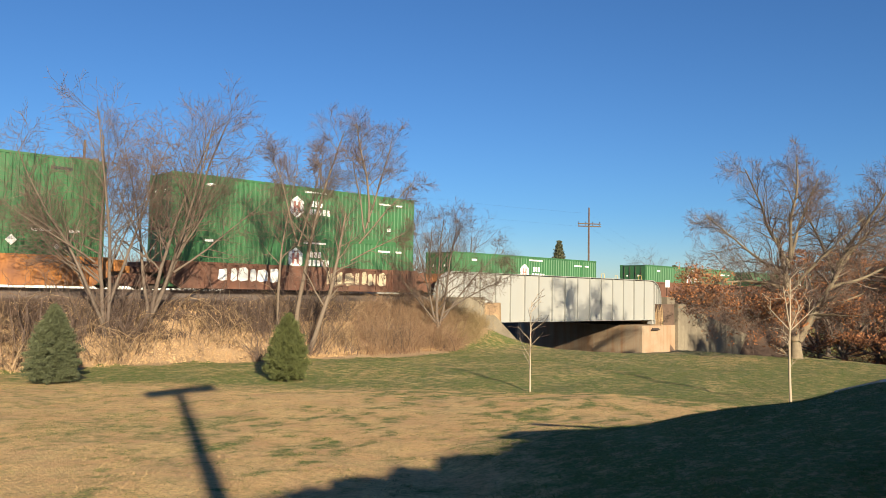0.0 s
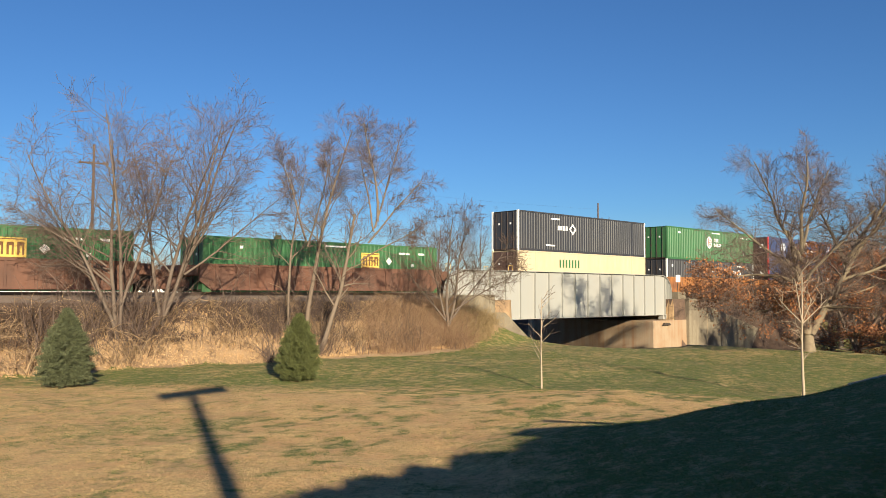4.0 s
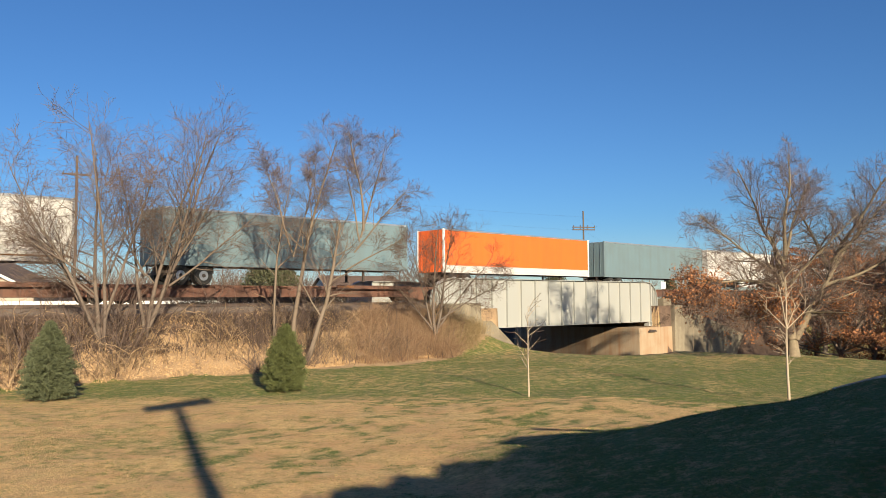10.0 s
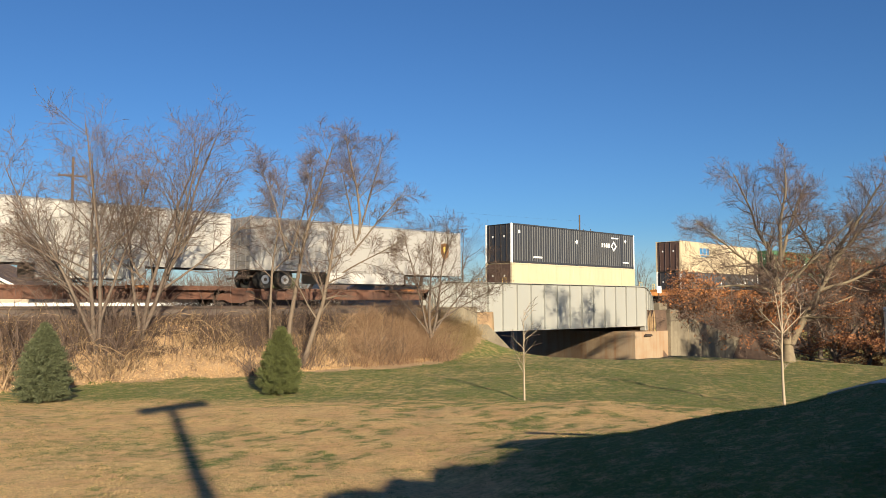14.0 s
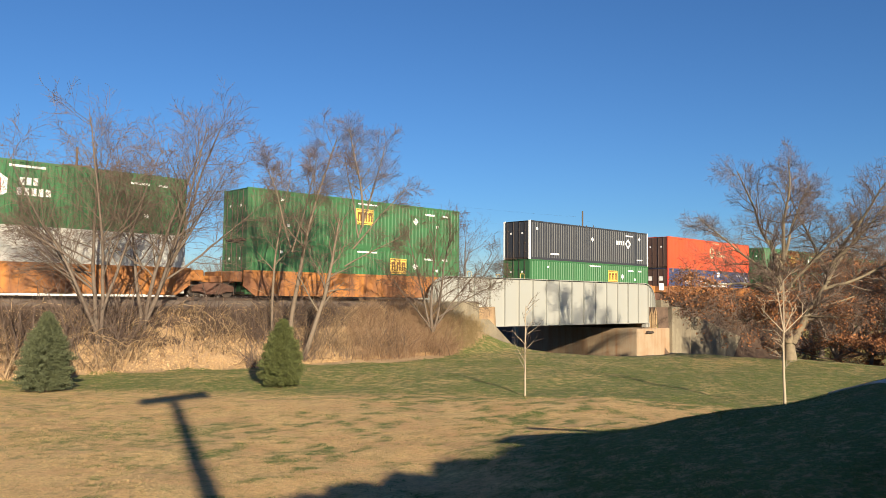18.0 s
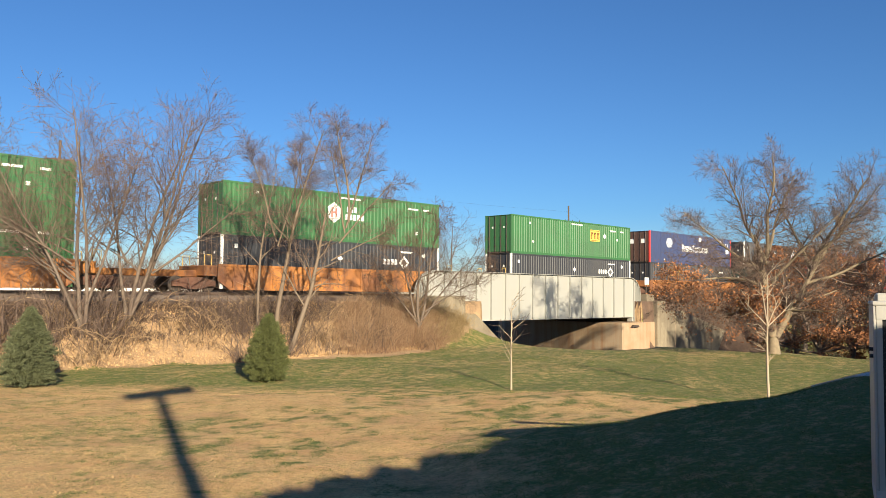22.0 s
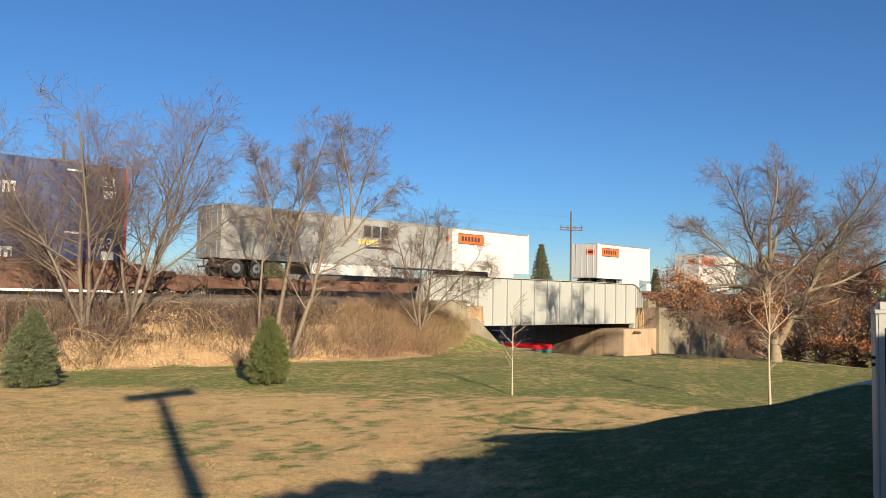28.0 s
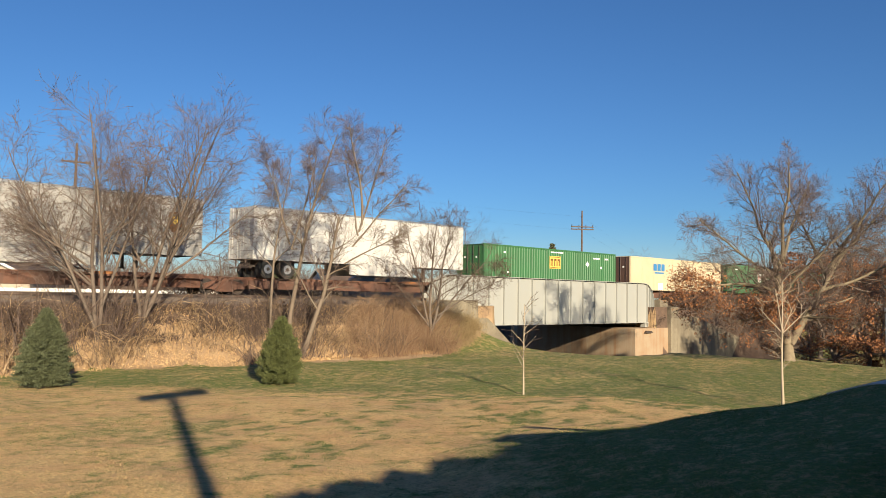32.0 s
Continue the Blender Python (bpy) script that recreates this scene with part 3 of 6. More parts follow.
def ribbed_side(bm, x0, x1, z0, z1, half, pitch, depth, side):
    for out in (side,):
        xs, ys = corrugated(x0, x1, z0, z1, out * half, out, pitch, depth)
        lo = [bm.verts.new((x, y, z0)) for x, y in zip(xs, ys)]
        hi = [bm.verts.new((x, y, z1)) for x, y in zip(xs, ys)]
        for i in range(len(xs) - 1):
            q = (lo[i], lo[i + 1], hi[i + 1], hi[i])
            bm.faces.new(q if out < 0 else q[::-1])


def blocks(x, z, w, h, n, gap=0.3):
    """A row of n plain upright bars that fill w by h, its left end at x and its foot at z."""
    if h < 0.2:
        return [(x, x + w * 0.95, z, z + h)]
    step = w / n
    return [(x + i * step, x + (i + 1 - gap) * step, z, z + h) for i in range(n)]


def serif(x, z, w, h, tall):
    """Plain slotted blocks for a line of capitals; tall gives each one's height, 0 a gap."""
    out = []
    for f in tall:
        if f:
            hh = h if f > 1 else h * 0.8
            out.append([(x, z), (x + w * 0.26, z), (x + w * 0.26, z + hh * 0.72), (x + w * 0.54, z + hh * 0.72), (x + w * 0.54, z), (x + w * 0.76, z), (x + w * 0.76, z + hh), (x, z + hh)])
        x += w * (0.5 if f == 0 else max(f, 0.6))
    return out


def square_emblem(x):
    """A square emblem with a dark rim and three bars, its left end at x, and the small marks of its kind of container."""
    return [("bars", [(x, x + 1.35, 1.40, 2.36)], MARK_YELLOW), ("bars2", [(x + 0.06, x + 1.29, 1.46, 1.50), (x + 0.06, x + 1.29, 2.26, 2.30)], MARK_BROWN), ("letters2", serif(x + 0.13, 1.60, 0.38, 0.55, (1.1, 1.1, 1.1)), MARK_BROWN),
            ("diamond", (4.1, 1.9, 0.24), MARK_WHITE), ("bars", blocks(-0.6, 2.6, 1.6, 0.09, 9), MARK_WHITE),
            ("bars", blocks(4.9, 2.35, 0.9, 0.12, 6) + blocks(6.5, 2.35, 0.5, 0.12, 3) + [(5.9, 6.1, 1.6, 1.78), (-6.0, -5.8, 2.3, 2.45), (-5.6, -5.4, 0.9, 1.05)], MARK_WHITE)]


MARKS = {
    # shapes on the near side: (shape, numbers, paint); x from the middle of the side, z from the container's floor
    "hub": [("hex", (-0.7, 1.72, 0.62), MARK_WHITE), ("bars", [(-0.92, -0.78, 1.42, 2.02), (-0.62, -0.48, 1.42, 2.02), (-0.78, -0.62, 1.66, 1.78)], MARK_ROSE),
            ("bars", blocks(0.25, 1.80, 0.85, 0.34, 3) + blocks(0.15, 1.34, 1.5, 0.34, 5), MARK_WHITE),
            ("bars", blocks(-0.2, 2.58, 1.6, 0.10, 9), MARK_WHITE), ("bars", blocks(-6.2, 2.35, 0.5, 0.13, 3) + blocks(5.2, 2.35, 1.0, 0.11, 6) + blocks(6.6, 2.35, 0.5, 0.11, 3), MARK_WHITE),
            ("bars", [(5.9, 6.15, 0.75, 0.95)], MARK_WHITE)],
    "emp": square_emblem(2.0),
    "emp_mid": square_emblem(-0.75),
    "emp_left": square_emblem(-3.6),
    "umax": [("bars", blocks(3.2, 1.66, 1.25, 0.34, 4), MARK_WHITE), ("ring", (4.95, 1.8, 0.44), MARK_WHITE),
             ("bars", blocks(4.6, 2.42, 1.1, 0.11, 7) + blocks(6.3, 0.42, 0.9, 0.11, 6) + blocks(-5.6, 0.42, 1.1, 0.13, 8), MARK_WHITE),
             ("diamond", (6.7, 2.3, 0.18), MARK_WHITE), ("diamond", (-0.2, 1.9, 0.2), MARK_WHITE), ("bars", [(-7.3, -7.1, 2.2, 2.42)], MARK_WHITE)],
    "umax_left": [("bars", blocks(-3.6, 1.66, 1.25, 0.34, 4), MARK_WHITE), ("ring", (-1.8, 1.8, 0.44), MARK_WHITE), ("bars", blocks(-4.4, 2.42, 1.1, 0.11, 7) + blocks(-5.0, 0.42, 1.1, 0.11, 8), MARK_WHITE)],
    "pacer": [("hexw", (-4.6, 1.92, 0.5), MARK_PALE), ("letters", serif(-2.2, 1.22, 0.36, 0.66, (1.3, 1, 1, 1, 1, 0, 1.3, 1, 1, 1, 1, 1, 1, 0.7, 1)), MARK_WHITE),
              ("bars", [(1.1, 1.65, 2.3, 2.75), (6.9, 7.5, 1.35, 1.75), (-5.6, -5.45, 0.3, 0.42)], MARK_WHITE), ("text", (6.75, 1.9, 0.7, "53"), MARK_WHITE), ("bars", blocks(5.2, 2.5, 0.8, 0.09, 6), MARK_WHITE)],
    "csx_blue": [("bars", blocks(-4.4, 1.75, 2.0, 0.62, 3, 0.2) + blocks(-4.2, 1.5, 1.6, 0.13, 9), MARK_BLUE)],
    "csx_yellow": [("bars", blocks(-4.6, 1.75, 2.0, 0.62, 3, 0.2), MARK_YELLOW), ("bars", blocks(5.3, 2.2, 1.0, 0.12, 6), MARK_WHITE)],
    "csx_bracket": [("bars", blocks(2.6, 1.72, 1.9, 0.66, 3, 0.2), MARK_YELLOW), ("bars", [(2.05, 2.15, 1.55, 2.6), (4.85, 4.95, 1.55, 2.6), (2.15, 2.35, 2.5, 2.6), (4.65, 4.85, 2.5, 2.6)] + blocks(-3.6, 2.0, 3.6, 0.24, 18), MARK_WHITE)],
    "red_hub": [("hex", (0.1, 1.72, 0.62), CREAM), ("bars", [(-0.12, 0.02, 1.42, 2.02), (0.18, 0.32, 1.42, 2.02), (0.02, 0.18, 1.66, 1.78)], RED),
                ("bars", blocks(1.0, 1.72, 0.8, 0.26, 3) + blocks(1.0, 1.38, 1.9, 0.26, 8), CREAM), ("bars", blocks(0.2, 2.62, 1.4, 0.1, 9), CREAM), ("bars", blocks(4.6, 2.35, 1.0, 0.12, 6), CREAM)],
    "plain": [("bars", blocks(5.6, 2.3, 1.0, 0.13, 6), MARK_BLACK)],
    "spray": [("bars", blocks(-3.4, 1.75, 2.6, 0.6, 7, 0.55), GREEN)],
    "none": [],
}


def marking(parent, spec, y, name="marking"):
    for shape, nums, material in spec:
        if shape == "text":
            x, z, size, words = nums
            cu = bpy.data.curves.new("number", "FONT")
            cu.body, cu.size, cu.extrude = words, size, 0.002
            o = new("number", cu)
            me = bpy.data.meshes.new_from_object(o)
            bpy.data.objects.remove(o)
            me.materials.append(material)
            o = new("number", me)
            o.parent = parent
            o.matrix_basis = pose(x, y - 0.006, z, 90, 0, 0)
            continue
        if shape.startswith("letters"):
            k = 0.004 * int(shape[7:] or 1)
            for outline in nums:
                bm = bmesh.new()
                prism(bm, outline, y - 0.004 - k, y - 0.002)
                bmesh.ops.recalc_face_normals(bm, faces=bm.faces)
                part("lettering", bm, material, parent)
            continue
        if shape.startswith("bars"):
            k = 0.004 * int(shape[4:] or 1)      # layer upon layer of paint film
            for x0, x1, z0, z1 in nums:
                box_part(name, (x0, x1, y - 0.004 - k, y - 0.002, z0, z1), material, parent)
            continue
        x, z, r = nums
        bm = bmesh.new()
        if shape == "hex":
            prism(bm, [(x + r * 0.86 * math.cos(a), z + r * math.sin(a)) for a in [radians(90 + 60 * k) for k in range(6)]], y - 0.006, y - 0.002)
        elif shape == "hexw":
            prism(bm, [(x + r * 1.25 * math.cos(a), z + r * math.sin(a)) for a in [radians(60 * k) for k in range(6)]], y - 0.008, y - 0.002)
        elif shape == "diamond":
            prism(bm, [(x + r, z), (x, z + r), (x - r, z), (x, z - r)], y - 0.008, y - 0.002)
        elif shape.startswith("shield"):
            k = 0.004 * int(shape[6:] or 1)
            prism(bm, [(x - 0.72 * r, z + r), (x, z + 1.12 * r), (x + 0.72 * r, z + r), (x + 0.72 * r, z - 0.25 * r), (x + 0.42 * r, z - 0.8 * r), (x, z - 1.1 * r), (x - 0.42 * r, z - 0.8 * r), (x - 0.72 * r, z - 0.25 * r)], y - 0.004 - k, y - 0.002)
        elif shape == "ring":
            co = [(math.cos(radians(90 * k)), math.sin(radians(90 * k))) for k in range(4)]
            vs = [[bm.verts.new((x + f * r * a, yy, z + f * r * c)) for a, c in co] for f, yy in ((1, y - 0.008), (0.58, y - 0.008), (0.58, y - 0.002), (1, y - 0.002))]
            for ring_a, ring_b in ((0, 1), (1, 2), (2, 3), (3, 0)):
                for k in range(4):
                    bm.faces.new((vs[ring_a][k], vs[ring_a][(k + 1) % 4], vs[ring_b][(k + 1) % 4], vs[ring_b][k]))
        bmesh.ops.recalc_face_normals(bm, faces=bm.faces)
        part(name, bm, material, parent)


STORE = {}
TRAIN = []            # every thing of the train: object, its place along the train, its height


def container(look_, label, body, marks, posts=None, smooth_side=False, doors=None):
    """A 53 foot container: origin in the middle of its floor."""
    if look_ in STORE:
        return copy_thing(STORE[look_], Matrix())
    c = thing("container", label, "container", "containers of the train")
    h, w = LEN / 2, WID / 2
    posts = posts or body
    for y in (-1, 1):
        bm = bmesh.new()
        ribbed_side(bm, -h + 0.12, h - 0.12, 0.16, HC - 0.1, w - 0.012, 0.6 if smooth_side else 0.285, 0.007 if smooth_side else 0.036, y)
        part("side_wall", bm, body, c)
    bm = bmesh.new()
    box(bm, -h + 0.06, h - 0.06, -w + 0.06, w - 0.06, HC - 0.05, HC - 0.02)
    for i in range(24):
        x = -h + 0.5 + i * (LEN - 1) / 23
        box(bm, x - 0.08, x + 0.08, -w + 0.1, w - 0.1, HC - 0.02, HC - 0.005)
    part("roof", bm, body, c)
    box_part("floor", (-h + 0.06, h - 0.06, -w + 0.05, w - 0.05, 0.03, 0.15), STEEL_DARK, c)
    for y in (-w, w - 0.06):
        box_part("bottom_rail", (-h + 0.1, h - 0.1, y, y + 0.06, 0.0, 0.165), body, c)
        box_part("top_rail", (-h + 0.1, h - 0.1, y, y + 0.06, HC - 0.105, HC), body, c)
    for x in (-h, h - 0.13):
        for y in (-w, w - 0.13):
            box_part("corner_post", (x, x + 0.13, y, y + 0.13, 0.12, HC - 0.12), posts, c)
            for z in (0, HC - 0.12):
                box_part("corner_casting", (x - 0.002, x + 0.132, y - 0.004, y + 0.134, z, z + 0.12), posts, c)
    for x in (-h + 1.92, h - 2.04):
        for y in (-w - 0.004, w - 0.02):
            box_part("lifting_post", (x, x + 0.14, y, y + 0.024, 0.02, HC + 0.004), body, c)
    # door end
    pw = 0.2 if marks == "pacer" else 0.07
    for y in (-1, 1):
        d = box_part("door", (-h + 0.02, -h + 0.06, min(y * 0.01, y * (w - 0.14)), max(y * 0.01, y * (w - 0.14)), 0.14, HC - 0.1), doors or body, c)
        for yy in (0.28, 0.85):
            bm = bmesh.new()
            cyl(bm, (-h - 0.02, y * yy, 0.1), (-h - 0.02, y * yy, HC - 0.08), 0.022, n=6)
            for z in (0.5, 1.2, 2.1):
                box(bm, -h - 0.045, -h + 0.02, y * yy - 0.05, y * yy + 0.05, z, z + 0.07)
            part("locking_rod", bm, STEEL_DARK if doors is None else DOOR_BROWN, d)
        box_part("door_placard", (-h + 0.008, -h + 0.016, y * 0.56 - pw, y * 0.56 + pw, 1.95 - pw, 1.95 + pw), MARK_WHITE, d)
    bm = bmesh.new()
    ys = np.linspace(-w + 0.13, w - 0.13, 19)
    lo = [bm.verts.new((h - 0.03 - 0.035 * (i % 4 > 1), y, 0.14)) for i, y in enumerate(ys)]
    hi = [bm.verts.new((h - 0.03 - 0.035 * (i % 4 > 1), y, HC - 0.1)) for i, y in enumerate(ys)]
    for i in range(18):
        bm.faces.new((lo[i], lo[i + 1], hi[i + 1], hi[i]))
    part("front_wall", bm, body, c)
    marking(c, MARKS[marks], -w)
    STORE[look_] = c
    return c


def wheelset(bm, x, z, r=0.42):
    for y in (-0.75, 0.75):
        cyl(bm, (x, y - 0.065, z), (x, y + 0.065, z), r, n=20)
        cyl(bm, (x, y - 0.10 * (1 if y < 0 else -1), z), (x, y - 0.065 * (1 if y < 0 else -1), z), 0.12, n=10)
    cyl(bm, (x, -0.75, z), (x, 0.75, z), 0.08, n=8)


def truck(look_="truck"):
    """A two-axle truck; its origin is on the rails."""
    if look_ in STORE:
        return copy_thing(STORE[look_], Matrix())
    t = thing("rail_truck", "rusty cast steel two-axle rail truck", "rail truck", "trucks of the train")
    for x in (-0.9, 0.9):
        bm = bmesh.new()
        wheelset(bm, x, 0.42)
        part("wheelset", bm, STEEL_DARK, t)
    for y in (-1.05, 0.93):
        bm = bmesh.new()
        prism(bm, [(-1.2, 0.30), (-1.2, 0.56), (-0.45, 0.78), (0.45, 0.78), (1.2, 0.56), (1.2, 0.30), (0.75, 0.30), (0.42, 0.16), (-0.42, 0.16), (-0.75, 0.30)], y, y + 0.12)
        part("side_frame", bm, WELL_BROWN, t)
    box_part("bolster", (-0.2, 0.2, -1.0, 1.0, 0.45, 0.75), WELL_BROWN, t)
    STORE[look_] = t
    return t


def well_car(look_, label, body, before, after, sprayed=()):
    """The well of one container: origin under the container's middle at rail height; platforms reach before and after it."""
    c = thing("well_car", label, "rail car", "cars of the train")
    h = LEN / 2 + 0.25
    for y in (-1, 1):
        bm = bmesh.new()
        w0, w1 = (-1.48, -1.40) if y < 0 else (1.40, 1.48)
        prism(bm, [(-h, 0.62), (-h + 0.7, 0.13), (h - 0.7, 0.13), (h, 0.62), (h, 1.46), (-h, 1.46)], w0, w1)
        part("side_sill", bm, body, c)
        wo = -1.54 if y < 0 else 1.48
        box_part("top_chord", (-h, h, min(wo, wo + 0.06), max(wo, wo + 0.06), 1.36, 1.48), body, c)
        box_part("bottom_chord", (-h + 0.7, h - 0.7, min(wo, wo + 0.06), max(wo, wo + 0.06), 0.12, 0.22), body, c)
        for i in range(13):
            x = -h + 0.9 + i * (2 * h - 1.8) / 12
            box_part("side_post", (x - 0.05, x + 0.05, min(wo, wo + 0.045), max(wo, wo + 0.045), 0.222, 1.358), body, c)
    bm = bmesh.new()
    for i in range(7):
        x = -h + 0.9 + i * (2 * h - 1.8) / 6
        box(bm, x - 0.15, x + 0.15, -1.39, 1.39, 0.10, 0.175)
    part("floor_beams", bm, STEEL_DARK, c)
    for x0, x1 in ((-h - before, -h), (h, h + after)):
        bm = bmesh.new()
        box(bm, x0, x1, -0.55, 0.55, 0.80, 1.14, bevel=0.03)
        a, c_ = (x1 - 0.75, x1) if x0 < 0 else (x0, x0 + 0.75)
        box(bm, a, c_, -1.40, 1.40, 0.85, 1.40, bevel=0.03)
        part("end_platform", bm, body, c)
        e = x0 if x0 < 0 else x1
        if max(before, after) > 2.2 and abs(e) - h > 2.2:
            bm = bmesh.new()
            cyl(bm, (e, 0, 0.9), (e + (0.25 if e > 0 else -0.25), 0, 0.9), 0.13, n=8)
            part("coupler", bm, STEEL_DARK, c)
            for yy in (-1.2, 1.2):
                bm = bmesh.new()
                xx = a + 0.1 if x0 < 0 else c_ - 0.1
                cyl(bm, (xx, yy, 1.40), (xx, yy, 1.95), 0.02, n=5)
                cyl(bm, (xx + 0.4, yy, 1.40), (xx + 0.4, yy, 1.95), 0.02, n=5)
                cyl(bm, (xx, yy, 1.95), (xx + 0.4, yy, 1.95), 0.02, n=5)
                part("grab_rail", bm, MARK_YELLOW, c)
    for x0, x1, z0, z1, m_ in sprayed:
        rnd = random.Random(int(x0 * 100) + 7)
        x = x0
        while x < x1 - 0.3:
            bm = bmesh.new()
            w = rnd.uniform(0.35, 0.7)
            a = z0 + rnd.uniform(0, 0.12)
            b_ = z1 - rnd.uniform(0, 0.12)
            k = [(x, a + 0.1), (x + w * 0.3, a), (x + w * 0.95, a + 0.08), (x + w, b_ - 0.2), (x + w * 0.7, b_), (x + w * 0.1, b_ - 0.06)]
            prism(bm, k, -1.492, -1.482)
            x += w * 1.12
            bmesh.ops.recalc_face_normals(bm, faces=bm.faces)
            part("sprayed_shape", bm, m_, c)
    return c


def spine_car(look_, length, before, after):
    """A spine of an articulated spine car with wheel pans and a hitch; origin at rail height under the trailer's middle."""
    c = thing("spine_car", "rust brown articulated spine car with narrow wheel platforms", "rail car", "cars of the train")
    x0, x1 = -length / 2 - before, length / 2 + after
    bm = bmesh.new()
    box(bm, x0, x1, -0.32, 0.32, 0.45, 0.98, bevel=0.03)
    part("centre_sill", bm, WELL_BROWN, c)
    for y in (-1, 1):
        bm = bmesh.new()
        w = (-1.42, -0.45) if y < 0 else (0.45, 1.42)
        box(bm, length / 2 - 5.6, length / 2 + 0.1, w[0], w[1], 0.86, 0.93)
        box(bm, length / 2 - 5.6, length / 2 + 0.1, y * 1.45 - 0.03, y * 1.45 + 0.03, 0.80, 1.02)
        part("wheel_pan", bm, WELL_BROWN, c)
        box_part("yellow_edge", (length / 2 - 5.6, length / 2 - 4.4, y * 1.485 - 0.004, y * 1.485 + 0.004, 0.88, 1.0), WELL_ORANGE, c)
        # added plate, no real beam: fills in the shaded mass below the deck
        box_part("side_beam", (x0 + 1.4, x1 - 1.4, *sorted((y * 1.06, y * 1.16)), 0.34, 0.80), WELL_BROWN, c)
    for i in range(5):
        x = -length / 2 + 0.8 + i * 2.2
        box_part("side_arm", (x - 0.12, x + 0.12, -1.3, 1.3, 0.78, 0.90), WELL_BROWN, c)
    bm = bmesh.new()
    x = -length / 2 + 1.2
    prism(bm, [(x - 0.35, 0.98), (x + 0.9, 0.98), (x + 0.15, 1.85), (x - 0.2, 1.85)], -0.3, 0.3)
    part("hitch", bm, STEEL_DARK, c)
    return c


def trailer(look_, label, body, length=LEN, marks=(), skirt=None, fridge=False, ends=None, skirt_panel=None, boxed=True):
    """A highway trailer: origin under its middle at the height of its wheels' foot; nose at the right."""
    if "trailer " + look_ in STORE:
        return copy_thing(STORE["trailer " + look_], Matrix())
    t = thing("trailer", label, "trailer", "trailers of the train")
    h, w, z0, z1 = length / 2, 1.295, 1.0, 3.94
    for y in (-1, 1):
        bm = bmesh.new()
        ribbed_side(bm, -h + 0.05, h - 0.05, z0 + 0.12, z1 - 0.1, w, 0.61, 0.003, y)
        part("side_wall", bm, body, t)
    box_part("roof", (-h + 0.03, h - 0.03, -w + 0.02, w - 0.02, z1 - 0.08, z1 - 0.03), ALU, t)
    box_part("floor", (-h + 0.03, h - 0.03, -w + 0.02, w - 0.02, z0 + 0.02, z0 + 0.14), STEEL_DARK, t)
    for y in (-1, 1):
        yo = sorted((y * (w + 0.012), y * (w - 0.03)))
        box_part("top_rail", (-h, h, yo[0], yo[1], z1 - 0.105, z1), ALU, t)
        box_part("bottom_rail", (-h, h, yo[0], yo[1], z0, z0 + 0.13), skirt or body, t)
        if skirt:
            box_part("lower_band", (-h + 0.14, h - 0.14, sorted((y * (w + 0.008), y * (w - 0.004)))[0], sorted((y * (w + 0.008), y * (w - 0.004)))[1], z0 + 0.132, z0 + 0.5), skirt, t)
    for x in (-h, h - 0.12):
        for y in (-1, 1):
            yo = sorted((y * (w + 0.014), y * (w - 0.1)))
            box_part("corner_post", (x - 0.004, x + 0.124, yo[0], yo[1], z0, z1 + 0.004), ends or ALU, t)
    box_part("nose_wall", (h - 0.05, h - 0.01, -w + 0.1, w - 0.1, z0 + 0.02, z1 - 0.02), body, t)
    for y in (-1, 1):
        d = box_part("rear_door", (-h + 0.01, -h + 0.05, sorted((y * 0.012, y * (w - 0.1)))[0], sorted((y * 0.012, y * (w - 0.1)))[1], z0 + 0.05, z1 - 0.06), body, t)
        for yy in (0.3, 0.9):
            bm = bmesh.new()
            cyl(bm, (-h - 0.015, y * yy, z0 + 0.05), (-h - 0.015, y * yy, z1 - 0.06), 0.013, n=6)
            part("locking_rod", bm, body, d)
    # running gear at the back, landing legs at the front
    axles = (-h + 1.0, -h + 2.25) if length > 10 else (-h + 1.0,)
    for x in axles:
        for y in (-1, 1):
            wh = new("wheel")
            wh.parent = t
            wh.location = (x, y * 0.98, 0.50)
            for nm, r, wd, m_ in (("tyre", 0.5, 0.56, RUBBER), ("rim", 0.25, 0.575, ALU), ("hub", 0.10, 0.60, STEEL_DARK)):
                bm = bmesh.new()
                cyl(bm, (0, -wd / 2, 0), (0, wd / 2, 0), r, n=22)
                if nm == "tyre":
                    bmesh.ops.bevel(bm, geom=[e for e in bm.edges if abs(e.verts[0].co.y - e.verts[1].co.y) < 0.01], offset=0.05, segments=2, affect="EDGES")
                part(nm, bm, m_, wh)
        bm = bmesh.new()
        cyl(bm, (x, -0.95, 0.5), (x, 0.95, 0.5), 0.08, n=8)
        part("axle", bm, STEEL_DARK, t)
    bm = bmesh.new()
    box(bm, -h + 0.3, -h + 3.2 if length > 10 else -h + 2.0, -0.5, 0.5, 0.62, 0.99)
    part("bogie_frame", bm, STEEL_DARK, t)
    for y in (-0.85, 0.85):
        bm = bmesh.new()
        lx = h - 3.2 if length > 10 else h - 2.2
        box(bm, lx - 0.06, lx + 0.06, y - 0.06, y + 0.06, 0.35, 1.0)
        box(bm, lx - 0.14, lx + 0.14, y - 0.12, y + 0.12, 0.30, 0.352)
        part("landing_leg", bm, STEEL_DARK, t)
    bm = bmesh.new()
    box(bm, -h - 0.02, -h + 0.06, -1.15, 1.15, 0.52, 0.62)
    for y in (-0.5, 0.5):
        box(bm, -h, -h + 0.05, y - 0.04, y + 0.04, 0.62, 1.0)
    part("bumper", bm, STEEL_DARK, t)
    for y in (-1.27, 1.27):
        if skirt_panel:
            x0_, x1_ = skirt_panel
